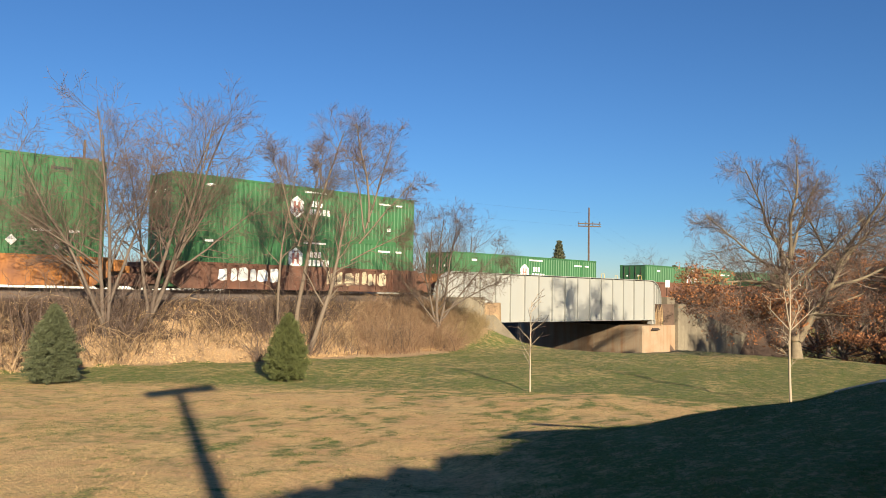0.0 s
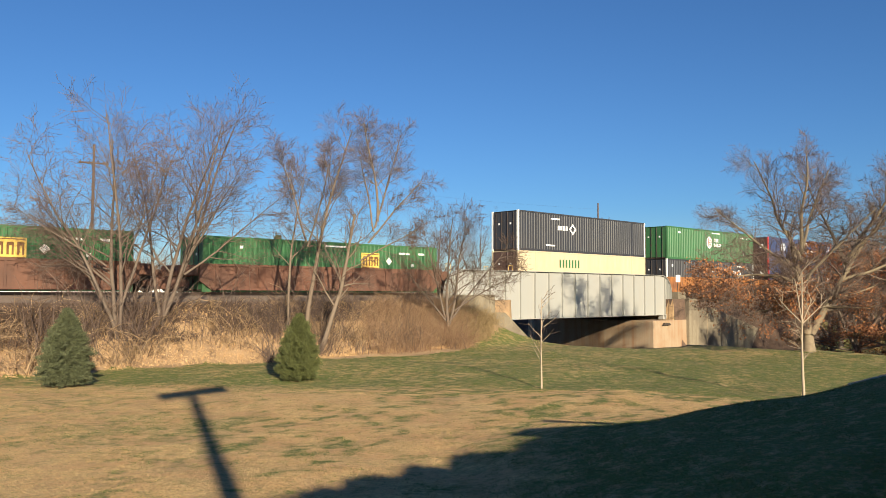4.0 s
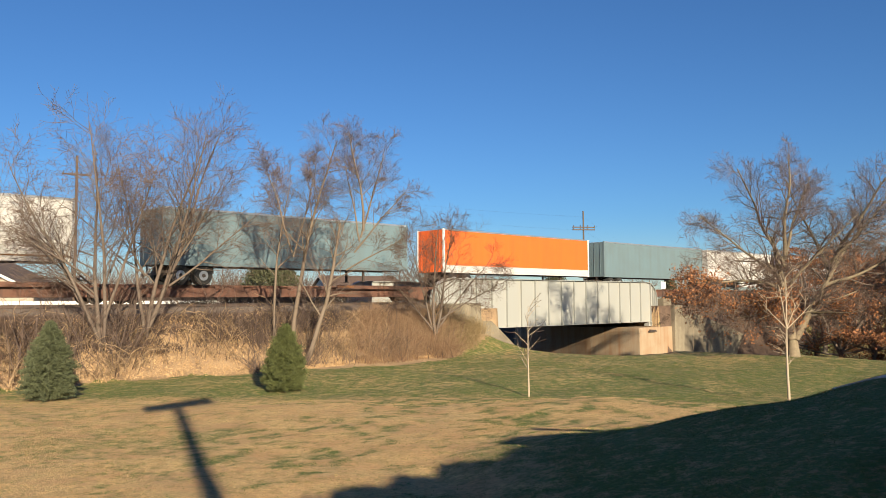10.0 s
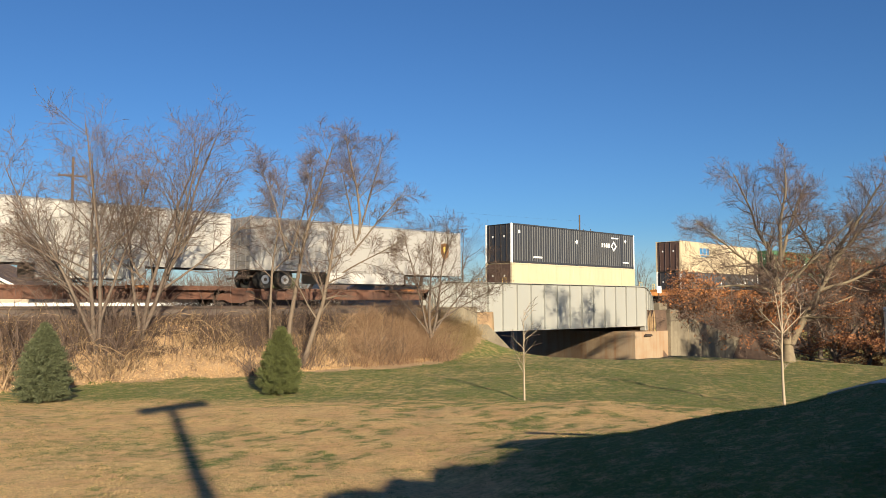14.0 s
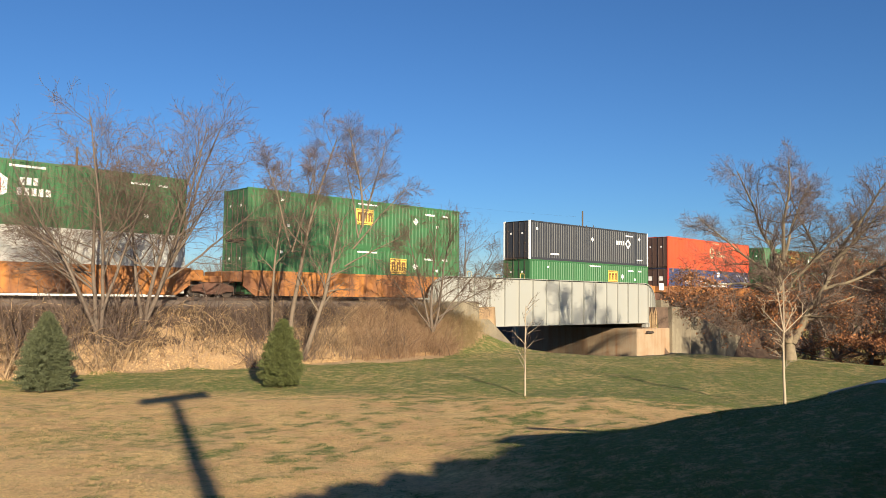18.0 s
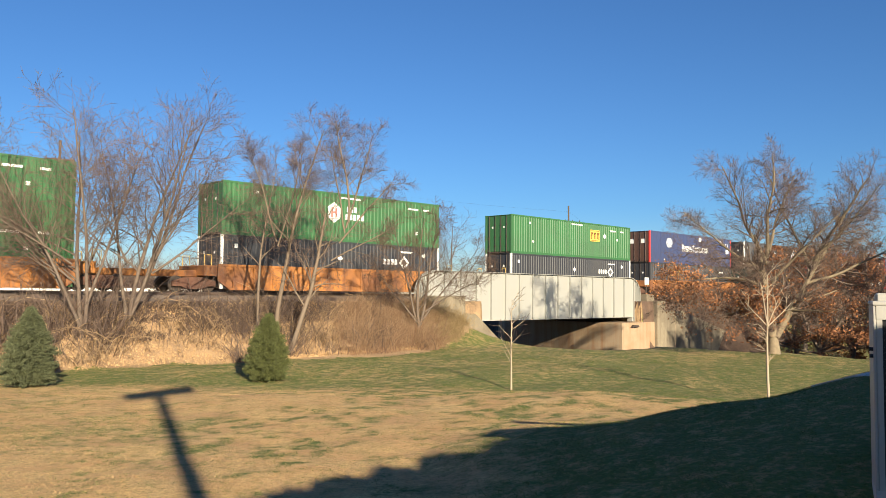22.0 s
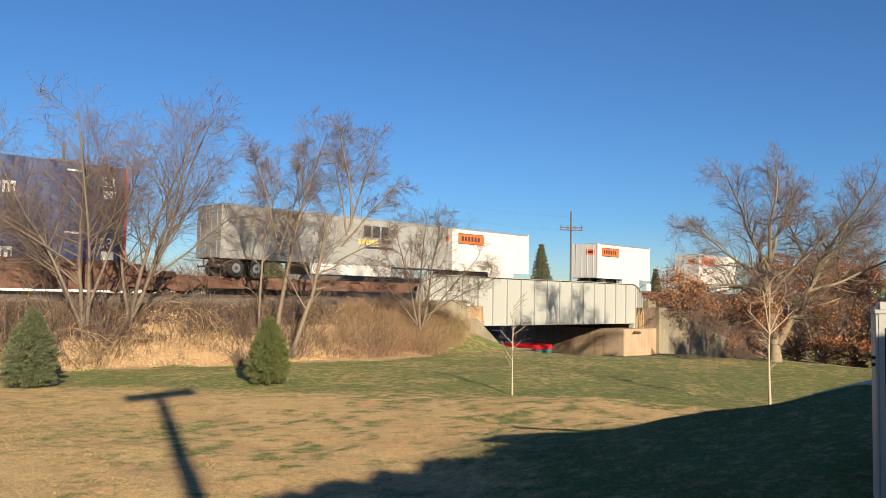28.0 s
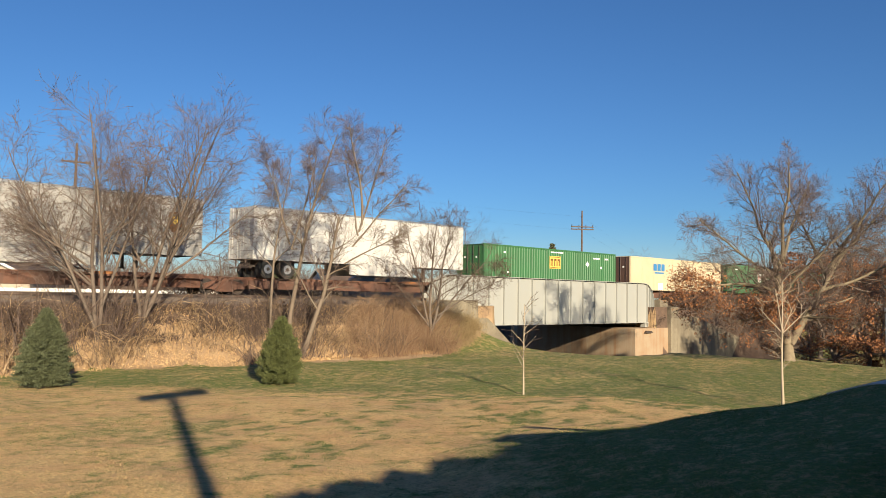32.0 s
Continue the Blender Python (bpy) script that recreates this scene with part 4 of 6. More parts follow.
            box_part("side_skirt", (x0_, x1_, y - 0.012, y + 0.012, 0.36, 0.996), WHITE, t)
    if fridge:
        bm = bmesh.new()
        box(bm, -h - 0.55, -h - 0.02, -0.98, 0.98, z0 + 0.9, z1 - 0.12, bevel=0.08)
        f = part("cooling_unit", bm, WHITE, t, "white cooling unit with a dark grille")
        box_part("grille", (-h - 0.56, -h - 0.549, -0.8, 0.8, z0 + 1.9, z1 - 0.35), MARK_BLACK, f)
        box_part("grille", (-h - 0.5, -h - 0.1, -0.992, -0.982, z0 + 1.9, z1 - 0.35), MARK_BLACK, f)
    marking(t, marks, -w - 0.004)
    if look_ == "pup":
        plate = box_part("door_sign", (-h - 0.008, -h + 0.004, -1.0, -0.15, 2.98, 3.42), MARK_ORANGE, t)
        box_part("sign_bar", (-h - 0.014, -h - 0.009, -0.9, -0.25, 3.12, 3.28), MARK_BLACK, plate)
    STORE["trailer " + look_] = t
    return t


YELLOW_SIGN = lambda x: [("bars", [(x, x + 2.55, 2.85, 3.58)], MARK_BLACK), ("bars2", [(x + 0.05, x + 2.5, 2.90, 3.53)], MARK_ORANGE), ("bars3", blocks(x + 0.3, 3.05, 1.95, 0.34, 6, 0.3), MARK_BLACK)]


def put(ob, u, z=0.0, q=Q_MID):
    """Place a thing of the train at u metres along it, z above the rails."""
    TRAIN.append((ob, u, z, q))
    return ob


# kinds of container: what they look like, their paint and their marks
KINDS = {
    "green_hub": ("green corrugated container with white hexagon emblem", GREEN, "hub", None, False, None),
    "green_emp": ("green corrugated container with yellow square emblem", GREEN, "emp", None, False, None),
    "green_emp_mid": ("green corrugated container with yellow square emblem", GREEN, "emp_mid", None, False, None),
    "green_emp_left": ("green corrugated container with yellow square emblem", GREEN, "emp_left", None, False, None),
    "green_plain": ("plain green corrugated container", GREEN, "plain", None, False, None),
    "black_umax": ("black corrugated container with white corner posts", BLACK, "umax", MARK_WHITE, False, None),
    "black_umax_left": ("black corrugated container with white corner posts", BLACK, "umax_left", MARK_WHITE, False, None),
    "navy": ("navy blue smooth-sided container with red corner posts", NAVY, "pacer", MARK_RED, True, DOOR_BROWN),
    "cream_csx": ("cream smooth-sided container with blue marking", CREAM, "csx_blue", None, True, DOOR_BROWN),
    "cream": ("plain cream smooth-sided container", CREAM, "none", None, True, DOOR_BROWN),
    "cream_sprayed": ("cream container with green spray paint", CREAM, "spray", None, True, DOOR_BROWN),
    "white": ("plain white smooth-sided container", WHITE, "none", None, True, None),
    "red_hub": ("vermilion red container with cream hexagon emblem", RED, "red_hub", None, True, DOOR_BROWN),
    "black_csx": ("black container with yellow marking", BLACK, "csx_yellow", None, False, None),
    "green_csx": ("dark green container with yellow and white marking", CSX_GREEN, "csx_bracket", None, False, None),
}


def load(kind, u0, z):
    lb, body, marks, posts, smooth_side, doors = KINDS[kind]
    put(container(kind, lb, body, marks, posts, smooth_side, doors), u0 + LEN / 2, z)


# the stacks, by the left end of each container along the train: left end, upper, lower, well paint, spray paint on the well
STACKS = [
    (-40.9, "green_hub", "green_hub", "o", 0), (-21.3, "green_emp", "green_hub", "o", 0), (-1.8, "green_plain", "green_emp", "o", 0),
    (17.58, "green_hub", "green_hub", "b", 1), (37.2, None, "green_hub", "o", 2), (60.55, None, "green_hub", "b", 0),
    (80.4, None, "green_emp", "b", 0), (100.1, None, "green_emp", "b", 0),
    (124.1, "black_umax_left", "cream_sprayed", "o", 0), (143.65, "green_hub", "black_umax", "o", 0), (163.2, "navy", "navy", "o", 0),
    (334.8, "black_umax", "cream", "b", 0), (358.75, "cream_csx", "black_umax", "o", 0), (378.2, "green_hub", "white", "o", 0), (397.85, "green_emp_mid", "green_emp", "o", 0),
    (421.4, "black_umax", "green_emp", "o", 3), (440.95, "red_hub", "navy", "o", 0), (460.4, "green_emp_mid", "green_emp_left", "o", 0),
    (484.1, "green_hub", "black_umax", "o", 0), (507.75, "green_emp", "black_umax", "o", 0), (527.2, "navy", "black_csx", "o", 0), (546.6, "black_umax", "green_csx", "o", 0),
    (570.25, "navy", "navy", "b", 0), (594.0, "navy", "navy", "b", 0),
]
SPRAY = {0: (), 1: ((-5.5, -1.8, 0.42, 1.3, MARK_WHITE), (1.2, 5.6, 0.40, 1.32, CREAM)), 2: ((-7.2, -3.4, 0.4, 1.3, CREAM),), 3: ((0.2, 3.4, 0.35, 1.32, CREAM), (3.5, 7.2, 0.35, 1.3, MARK_WHITE))}
for i, (u0, up, low, body, spray) in enumerate(STACKS):
    prev = u0 - (STACKS[i - 1][0] + LEN) if i and u0 - STACKS[i - 1][0] < 30 else 7.6
    nxt = STACKS[i + 1][0] - u0 - LEN if i + 1 < len(STACKS) and STACKS[i + 1][0] - u0 < 30 else 6.0
    before, after = prev / 2 - 0.26, nxt / 2 - 0.26
    m_ = WELL_ORANGE if body == "o" else WELL_BROWN
    lb = "ochre yellow well car with ribbed side sills" if body == "o" else "rust brown well car with ribbed side sills"
    if spray:
        lb += " and spray paint"
    put(well_car("well", lb, m_, before, after, SPRAY[spray]), u0 + LEN / 2)
    single = up is None
    load(low, u0, 0.03 if single else 0.19)
    if up:
        load(up, u0, 0.19 + HC + 0.004)
    for off, gap in ((-LEN / 2 - prev / 2, prev), (LEN / 2 + nxt / 2, nxt)):
        if gap > 5:
            put(truck(), u0 + LEN / 2 + (off + gap / 2 - 1.35 if off < 0 else off - gap / 2 + 1.35))
        elif off > 0:
            put(truck(), u0 + LEN / 2 + off)

DECK = 0.94
TRAILERS = [
    (184.71, "orange", "orange box trailer with a bright corner post", ORANGE, LEN, [], None, False, MARK_WHITE, None),
    (203.5, "reefer", "white refrigerated trailer with a dark panel on its side", WHITE, LEN, [("bars", [(-6.2, -3.3, 2.55, 3.45)], MARK_BLACK), ("bars2", blocks(-5.9, 2.9, 1.0, 0.16, 5) + blocks(-4.5, 2.9, 1.0, 0.16, 5), MARK_WHITE), ("bars2", [(-4.82, -4.62, 2.75, 3.3)], MARK_RED), ("bars", [(-8.0, 8.0, 1.22, 1.30)], MARK_BROWN)], None, True, None, None),
    (223.87, "blue_grey", "faded blue-grey box trailer", TEAL_GREY, LEN, [], None, False, TEAL_GREY, None),
    (243.22, "orange_band", "orange box trailer with a white lower band", ORANGE, LEN, [], WHITE, False, MARK_WHITE, None),
    (261.5, "blue_grey", "faded blue-grey box trailer", TEAL_GREY, LEN, [], None, False, TEAL_GREY, None),
    (278.7, "white_emblem", "white box trailer with small black emblems", WHITE, LEN, [("hexw", (4.9, 3.25, 0.28), MARK_BLACK), ("hexw", (5.5, 2.7, 0.3), MARK_BLACK), ("hexw", (4.55, 2.62, 0.2), MARK_BLACK), ("bars", blocks(4.3, 2.1, 1.5, 0.12, 9), MARK_BLACK)], None, False, WHITE, (-1.5, 3.5)),
    (296.0, "white", "plain white box trailer", WHITE, LEN, [], None, False, WHITE, (-1.5, 3.5)),
    (313.35, "grey_shield", "grey box trailer with a brown and gold shield emblem", GREY, LEN, [("shield", (6.6, 2.62, 0.5), MARK_BROWN), ("shield2", (6.6, 2.72, 0.2), MARK_YELLOW)], None, False, GREY, (-3.0, 3.0)),
    (615.2, "silver", "silver-grey box trailer with dark and yellow marking", ABF_GREY, LEN + 0.6, [("bars", blocks(1.3, 2.75, 2.1, 0.72, 3, 0.18), MARK_BLACK), ("bars", blocks(0.9, 2.3, 1.6, 0.3, 6), MARK_YELLOW), ("bars", blocks(1.4, 2.05, 2.4, 0.14, 12), MARK_BLACK)], None, False, ABF_GREY, (-2.6, 3.6)),
    (632.6, "pup", "short white trailer with orange sign", WHITE, 8.2, YELLOW_SIGN(-3.5), None, False, WHITE, (-0.4, 2.4)),
    (649.85, "pup", "short white trailer with orange sign", WHITE, 8.2, YELLOW_SIGN(-3.5), None, False, WHITE, (-0.4, 2.4)),
    (667.3, "pup", "short white trailer with orange sign", WHITE, 8.2, YELLOW_SIGN(-3.5), None, False, WHITE, (-0.4, 2.4)),
    (684.82, "grey_shield", "grey box trailer with a brown and gold shield emblem", GREY, LEN, [], None, False, GREY, (-3.0, 3.0)),
    (703.95, "white", "plain white box trailer", WHITE, LEN, [], None, False, WHITE, (-1.5, 3.5)),
]
spines = []
for u0, look_, lb, body, length, marks, skirt, fridge, ends, panel in TRAILERS:
    put(trailer(look_, lb, body, length, marks, skirt, fridge, ends, panel), u0 + length / 2, DECK)
    if look_ == "pup" and u0 < 640:
        continue
    ln = 26.2 if look_ == "silver" else length
    spines.append((u0, ln))
for u0, kind in ((722.2, "green_emp_mid"), (740.6, "cream_csx"), (758.0, "green_hub"), (775.5, "green_plain")):
    load(kind, u0, DECK + 0.06)
    spines.append((u0, LEN))
for i, (u0, ln) in enumerate(spines):
    nxt = spines[i + 1][0] - u0 - ln if i + 1 < len(spines) and spines[i + 1][0] - u0 < 60 else 4.0
    prev = u0 - spines[i - 1][0] - spines[i - 1][1] if i and u0 - spines[i - 1][0] < 60 else 4.0
    put(spine_car("spine", ln, min(prev, 6) / 2 - 0.02, min(nxt, 20) - min(nxt, 6) / 2 - 0.02), u0 + ln / 2)
    put(truck(), u0 - min(prev, 6) / 2)
put(truck(), spines[-1][0] + LEN + 2)


# ---- trees and brush ----
def tube_mesh(branches, sides_of):
    """Vertices and faces of tapered tubes along polylines: (points, radii) each."""
    V, F = [], []
    base = 0
    for pts, rad in branches:
        pts = np.asarray(pts, float)
        k = sides_of(rad[0])
        d = np.gradient(pts, axis=0)
        d /= np.linalg.norm(d, axis=1)[:, None] + 1e-9
        ref = np.array([0.31, 0.57, 0.1]) if abs(d[0][2]) > 0.9 else np.array([0, 0, 1.0])
        a = np.cross(d, ref)
        a /= np.linalg.norm(a, axis=1)[:, None] + 1e-9
        b = np.cross(d, a)
        ang = np.arange(k) * 2 * np.pi / k
        ring = pts[:, None] + np.asarray(rad)[:, None, None] * (np.cos(ang)[None, :, None] * a[:, None] + np.sin(ang)[None, :, None] * b[:, None])
        V.append(ring.reshape(-1, 3))
        n = len(pts)
        i = np.arange(n - 1)[:, None] * k + np.arange(k)[None]
        j = np.arange(n - 1)[:, None] * k + (np.arange(k)[None] + 1) % k
        F.append(np.stack([i, j, j + k, i + k], -1).reshape(-1, 4) + base)
        base += n * k
    return np.concatenate(V), np.concatenate(F)


def grow(rng, p, d, length, r, level, out, top, up, kids, wander=0.12, first=0.25, reach=1.0, taper=0.82):
    """One branch and its side branches, appended to out[level]."""
    n = max(4, min(14, int(length / 0.45) + 2))
    pts, rad = [np.array(p, float)], [r]
    d = np.array(d, float) / np.linalg.norm(d)
    step = length / (n - 1)
    dirs = [d]
    for i in range(1, n):
        d = d + rng.normal(0, wander * (0.4 if level == 0 else 1), 3) + np.array([0, 0, up if level else up * 0.3])
        d /= np.linalg.norm(d)
        pts.append(pts[-1] + d * step)
        rad.append(max(r * (1 - taper * i / (n - 1)), 0.0056))
        dirs.append(d)
    out[level].append((pts, rad))
    if level >= top:
        return
    m = kids[level] if level else max(2, round(kids[0] * min(1, length / 6.0)))
    for k in range(m):
        f = first + (1 - first) * (k + rng.random()) / m
        x = f * (n - 1)
        i = min(int(x), n - 2)
        q = pts[i] + (pts[i + 1] - pts[i]) * (x - i)
        ax = rng.normal(0, 1, 3)
        side = np.cross(dirs[i], ax)
        side /= np.linalg.norm(side) + 1e-9
        spread = rng.uniform(0.55, 1.02)
        nd = dirs[i] * math.cos(spread) + side * math.sin(spread)
        nl = reach * length * rng.uniform(0.42, 0.68) * (1.15 - 0.62 * f)
        grow(rng, q, nd, max(nl, 0.35), max(rad[i] * 0.5, 0.0125 / (level + 1)), level + 1, out, top, up, kids, wander, 0.18, 1.0)


def tree(name, label, base, stems, seed, bark=None, twig=None, kids=(9, 8, 6), top=3, up=0.05, leaves=None, wander=0.10, group="bare trees", reach=1.0, first=0.25, taper=0.82, limb=None):
    """A bare tree: stems are (dx, dy, dz direction, length, radius, offset x, offset y)."""
    rng = np.random.default_rng(seed)
    out = {k: [] for k in range(top + 1)}
    for dx, dy, dz, ln, r, ox, oy, *oz in stems:
        grow(rng, (ox, oy, oz[0] if oz else -0.15), (dx, dy, dz), ln, r, 0, out, top, up, kids, wander, first, reach, taper)
    t = thing(name, label, "tree", group)
    t.location = base
    V, F = tube_mesh(out[0], lambda r: 8)
    o = fast_mesh("trunk", V, F, bark or BARK_GREY, t)
    o.data.polygons.foreach_set("use_smooth", np.ones(len(F), bool))
    V1, F1 = tube_mesh(out[1], lambda r: 5)
    fine = [b for k in range(2, top + 1) for b in out[k]]
    V, F = tube_mesh(fine, lambda r: 3)
    o = fast_mesh("crown", np.concatenate([V1, V]), np.concatenate([F1, F + len(V1)]), limb or bark or BARK_GREY, t)
    o.data.materials.append(twig or TWIG)
    o.data.polygons.foreach_set("material_index", np.concatenate([np.zeros(len(F1)), np.ones(len(F))]).astype(np.int32))
    if leaves:
        zmin, zmax, frac, material, size = leaves
        P = np.array([pts[-1 - (i % 3)] for i, (pts, _) in enumerate(out[top] + out[top - 1])])
        keep = (P[:, 2] > zmin) & (P[:, 2] < zmax) & (rng.random(len(P)) < frac)
        keep &= value_noise(P[:, 0] * 1.0 + P[:, 1] * 0.6 + seed, P[:, 2] * 1.3, 1.0) > 0.56      # leaves hang in clumps
        P = P[keep]
        V, F = leaf_cloud(rng, P, 10, 0.20, size)
        fast_mesh("leaves", V, F, material, t)
    return t


def leaf_cloud(rng, P, each, spread, size):
    n = len(P) * each
    C = np.repeat(P, each, 0) + rng.normal(0, spread, (n, 3))
    a = rng.normal(0, 1, (n, 3))
    a /= np.linalg.norm(a, axis=1)[:, None]
    b = np.cross(a, rng.normal(0, 1, (n, 3)))
    b /= np.linalg.norm(b, axis=1)[:, None]
    s = size * rng.uniform(0.6, 1.3, (n, 1))
    V = np.stack([C - a * s, C + b * s * 0.5, C + a * s, C - b * s * 0.5], 1).reshape(-1, 3)
    return V, np.arange(n * 4).reshape(n, 4)


def place(az_ratio, y, dz=0.0):
    """A point on the ground at distance y forward on the ray with that ratio of x to y."""
    x = az_ratio * y
    return (x, y, float(ground_z(x, y)) + dz)


def spruce(label, base, height, width, seed, needle):
    rng = np.random.default_rng(seed)
    t = thing("spruce_sapling", label, "spruce", "young spruces")
    t.location = base
    bm = bmesh.new()
    cyl(bm, (0, 0, -0.1), (0, 0, height * 0.96), 0.05, 0.008, n=7)
    part("trunk", bm, BARK_GREY, t)
    br, tips = [], []
    n = 420
    for i in range(n):
        f = (i + rng.random()) / n
        z = 0.08 + (0.55 * f + 0.45 * round(f * 15) / 15) * (height - 0.12)
        r = width / 2 * (1 - f ** 2.1) ** 0.82 * (0.86 + 0.22 * math.sin(i * 2.39996 * 3 + f * 31) * rng.random()) * rng.uniform(0.80, 1.10) + 0.02
        if f < 0.12:
            r *= 0.82 + f * 1.5
        a = i * 2.39996 + rng.normal(0, 0.2)
        d = np.array([math.cos(a), math.sin(a), 0])
        p0 = np.array([0, 0, z])
        p1 = p0 + d * r * 0.5 + np.array([0, 0, -0.02])
        p2 = p0 + d * r + np.array([0, 0, 0.05 + 0.04 * rng.random()])
        br.append(([p0, p1, p2], [0.010, 0.006, 0.003]))
        m = int(12 + 40 * r)
        for k in range(m):
            g = 0.30 + 0.72 * (k + rng.random()) / m
            c = p0 + (p2 - p0) * g
            tips.append((c, d))
    C = np.array([c for c, d in tips])
    Dv = np.array([d for c, d in tips])
    k = 5
    C = np.repeat(C, k, 0) + rng.normal(0, 0.035, (len(C) * k, 3))
    Dv = np.repeat(Dv, k, 0) * 0.7 + rng.normal(0, 0.6, (len(C), 3)) + np.array([0, 0, 0.25])
    Dv /= np.linalg.norm(Dv, axis=1)[:, None]
    side = np.cross(Dv, rng.normal(0, 1, Dv.shape))
    side /= np.linalg.norm(side, axis=1)[:, None]
    ln = rng.uniform(0.05, 0.10, (len(C), 1))
    V = np.stack([C - side * 0.013, C + side * 0.013, C + Dv * ln], 1).reshape(-1, 3)
    fast_mesh("crown", V, np.arange(len(V)).reshape(-1, 3), needle, t)
    return t


spruce("young green spruce standing on the lawn", place(-0.194, 28.2), 2.28, 1.62, 5, NEEDLE)
spruce("young blue-green spruce standing on the lawn", place(-0.485, 25.6), 2.42, 1.78, 6, NEEDLE_BLUE)

TRACK = lambda s, q: (at_track(s, q).x, at_track(s, q).y, float(ground_z(at_track(s, q).x, at_track(s, q).y)))


def px_tree(ratio, q):
    """The ground point q metres across to the track on the ray with that x to y ratio."""
    y = q / (N_.x * ratio + N_.y)
    return (ratio * y, y, float(ground_z(ratio * y, y)))


R_ = TWIG_RED
tree("bare_tree", "bare multi-stemmed tree in the trackside brush", px_tree(-0.422, 33.2), [(-0.62, 0.1, 1, 6.8, 0.07, -0.1, 0, 0.5), (-0.36, -0.1, 1, 8.3, 0.08, -0.05, 0, 0.4), (-0.10, 0.15, 1, 9.2, 0.105, 0, 0), (0.10, -0.1, 1, 8.9, 0.085, 0.05, 0.1, 0.4), (0.26, 0.1, 1, 7.6, 0.07, 0.1, 0, 1.2), (-1, 0.1, 0.6, 4.4, 0.05, -0.3, 0, 2.2), (-0.8, -0.3, 0.7, 4.4, 0.045, -0.5, 0, 3.0), (0.5, -0.3, 1, 4.2, 0.04, 0.3, 0, 3.2)], 11, kids=(16, 9, 4), twig=R_, up=0.008, wander=0.12, reach=0.70, first=0.24)
tree("bare_tree", "bare spreading tree in the trackside brush", px_tree(-0.366, 33.5), [(-0.16, 0.1, 1, 8.4, 0.08, -0.1, 0, 0.4), (0.08, -0.1, 1, 9.2, 0.10, 0, 0), (0.30, 0.1, 1, 9.2, 0.10, 0.05, 0, 0.5), (0.52, 0, 1, 8.4, 0.085, 0.15, 0.1, 0.8), (1.0, 0.1, 0.8, 5.2, 0.055, 0.9, 0.1, 2.4), (0.75, -0.3, 1, 5.0, 0.05, 1.0, 0.1, 3.0), (-0.5, -0.2, 1, 4.4, 0.045, -0.1, 0, 2.8)], 23, kids=(16, 9, 4), twig=R_, up=0.008, wander=0.12, reach=0.70, first=0.24)
tree("bare_tree", "slender bare tree with pale bark by the embankment", px_tree(-0.186, 31.5), [(0.01, 0, 1, 10.2, 0.12, 0, 0), (-0.05, 0.1, 1, 8.9, 0.08, -0.8, 0.2), (0.26, 0.1, 1, 4.8, 0.05, 0.05, 0, 4.4), (-0.3, -0.1, 1, 4.6, 0.05, 0.0, 0, 4.6)], 13, kids=(20, 9, 6), twig=R_, bark=BARK_PALE, up=0.012, reach=0.44, first=0.40, wander=0.10)
tree("bare_tree", "leaning bare tree with pale bark by the embankment", px_tree(-0.170, 30.6), [(0.43, 0.05, 1, 6.8, 0.125, 0, 0, -0.15), (0.02, 0, 1, 4.6, 0.062, 2.62, 0.3, 5.9), (0.34, 0.1, 1, 4.4, 0.05, 2.5, 0.3, 5.6), (0.75, 0.1, 0.85, 3.7, 0.045, 2.2, 0.25, 4.9), (-0.22, -0.1, 1, 3.8, 0.045, 2.45, 0.3, 5.4), (1.0, -0.1, 0.6, 3.0, 0.04, 1.85, 0.2, 4.1)], 14, kids=(15, 9, 6), twig=R_, bark=BARK_PALE, up=0.010, reach=0.64, first=0.30, wander=0.13, taper=0.6)
tree("bare_tree", "small round-crowned bare tree by the bridge", px_tree(-0.008, 31.0), [(0.04, 0, 1, 6.4, 0.10, 0, 0), (-0.30, 0.1, 1, 5.6, 0.07, 0, 0, 0.6), (0.34, 0, 1, 6.0, 0.08, 0, 0, 0.5), (0.85, 0.1, 1, 5.0, 0.06, 0.1, 0, 0.9), (-0.85, 0.1, 1, 3.8, 0.05, -0.1, 0, 0.8), (1.2, -0.1, 0.75, 4.0, 0.05, 0.3, 0, 1.4)], 15, kids=(13, 9, 6), up=0.008, reach=0.66, wander=0.11)
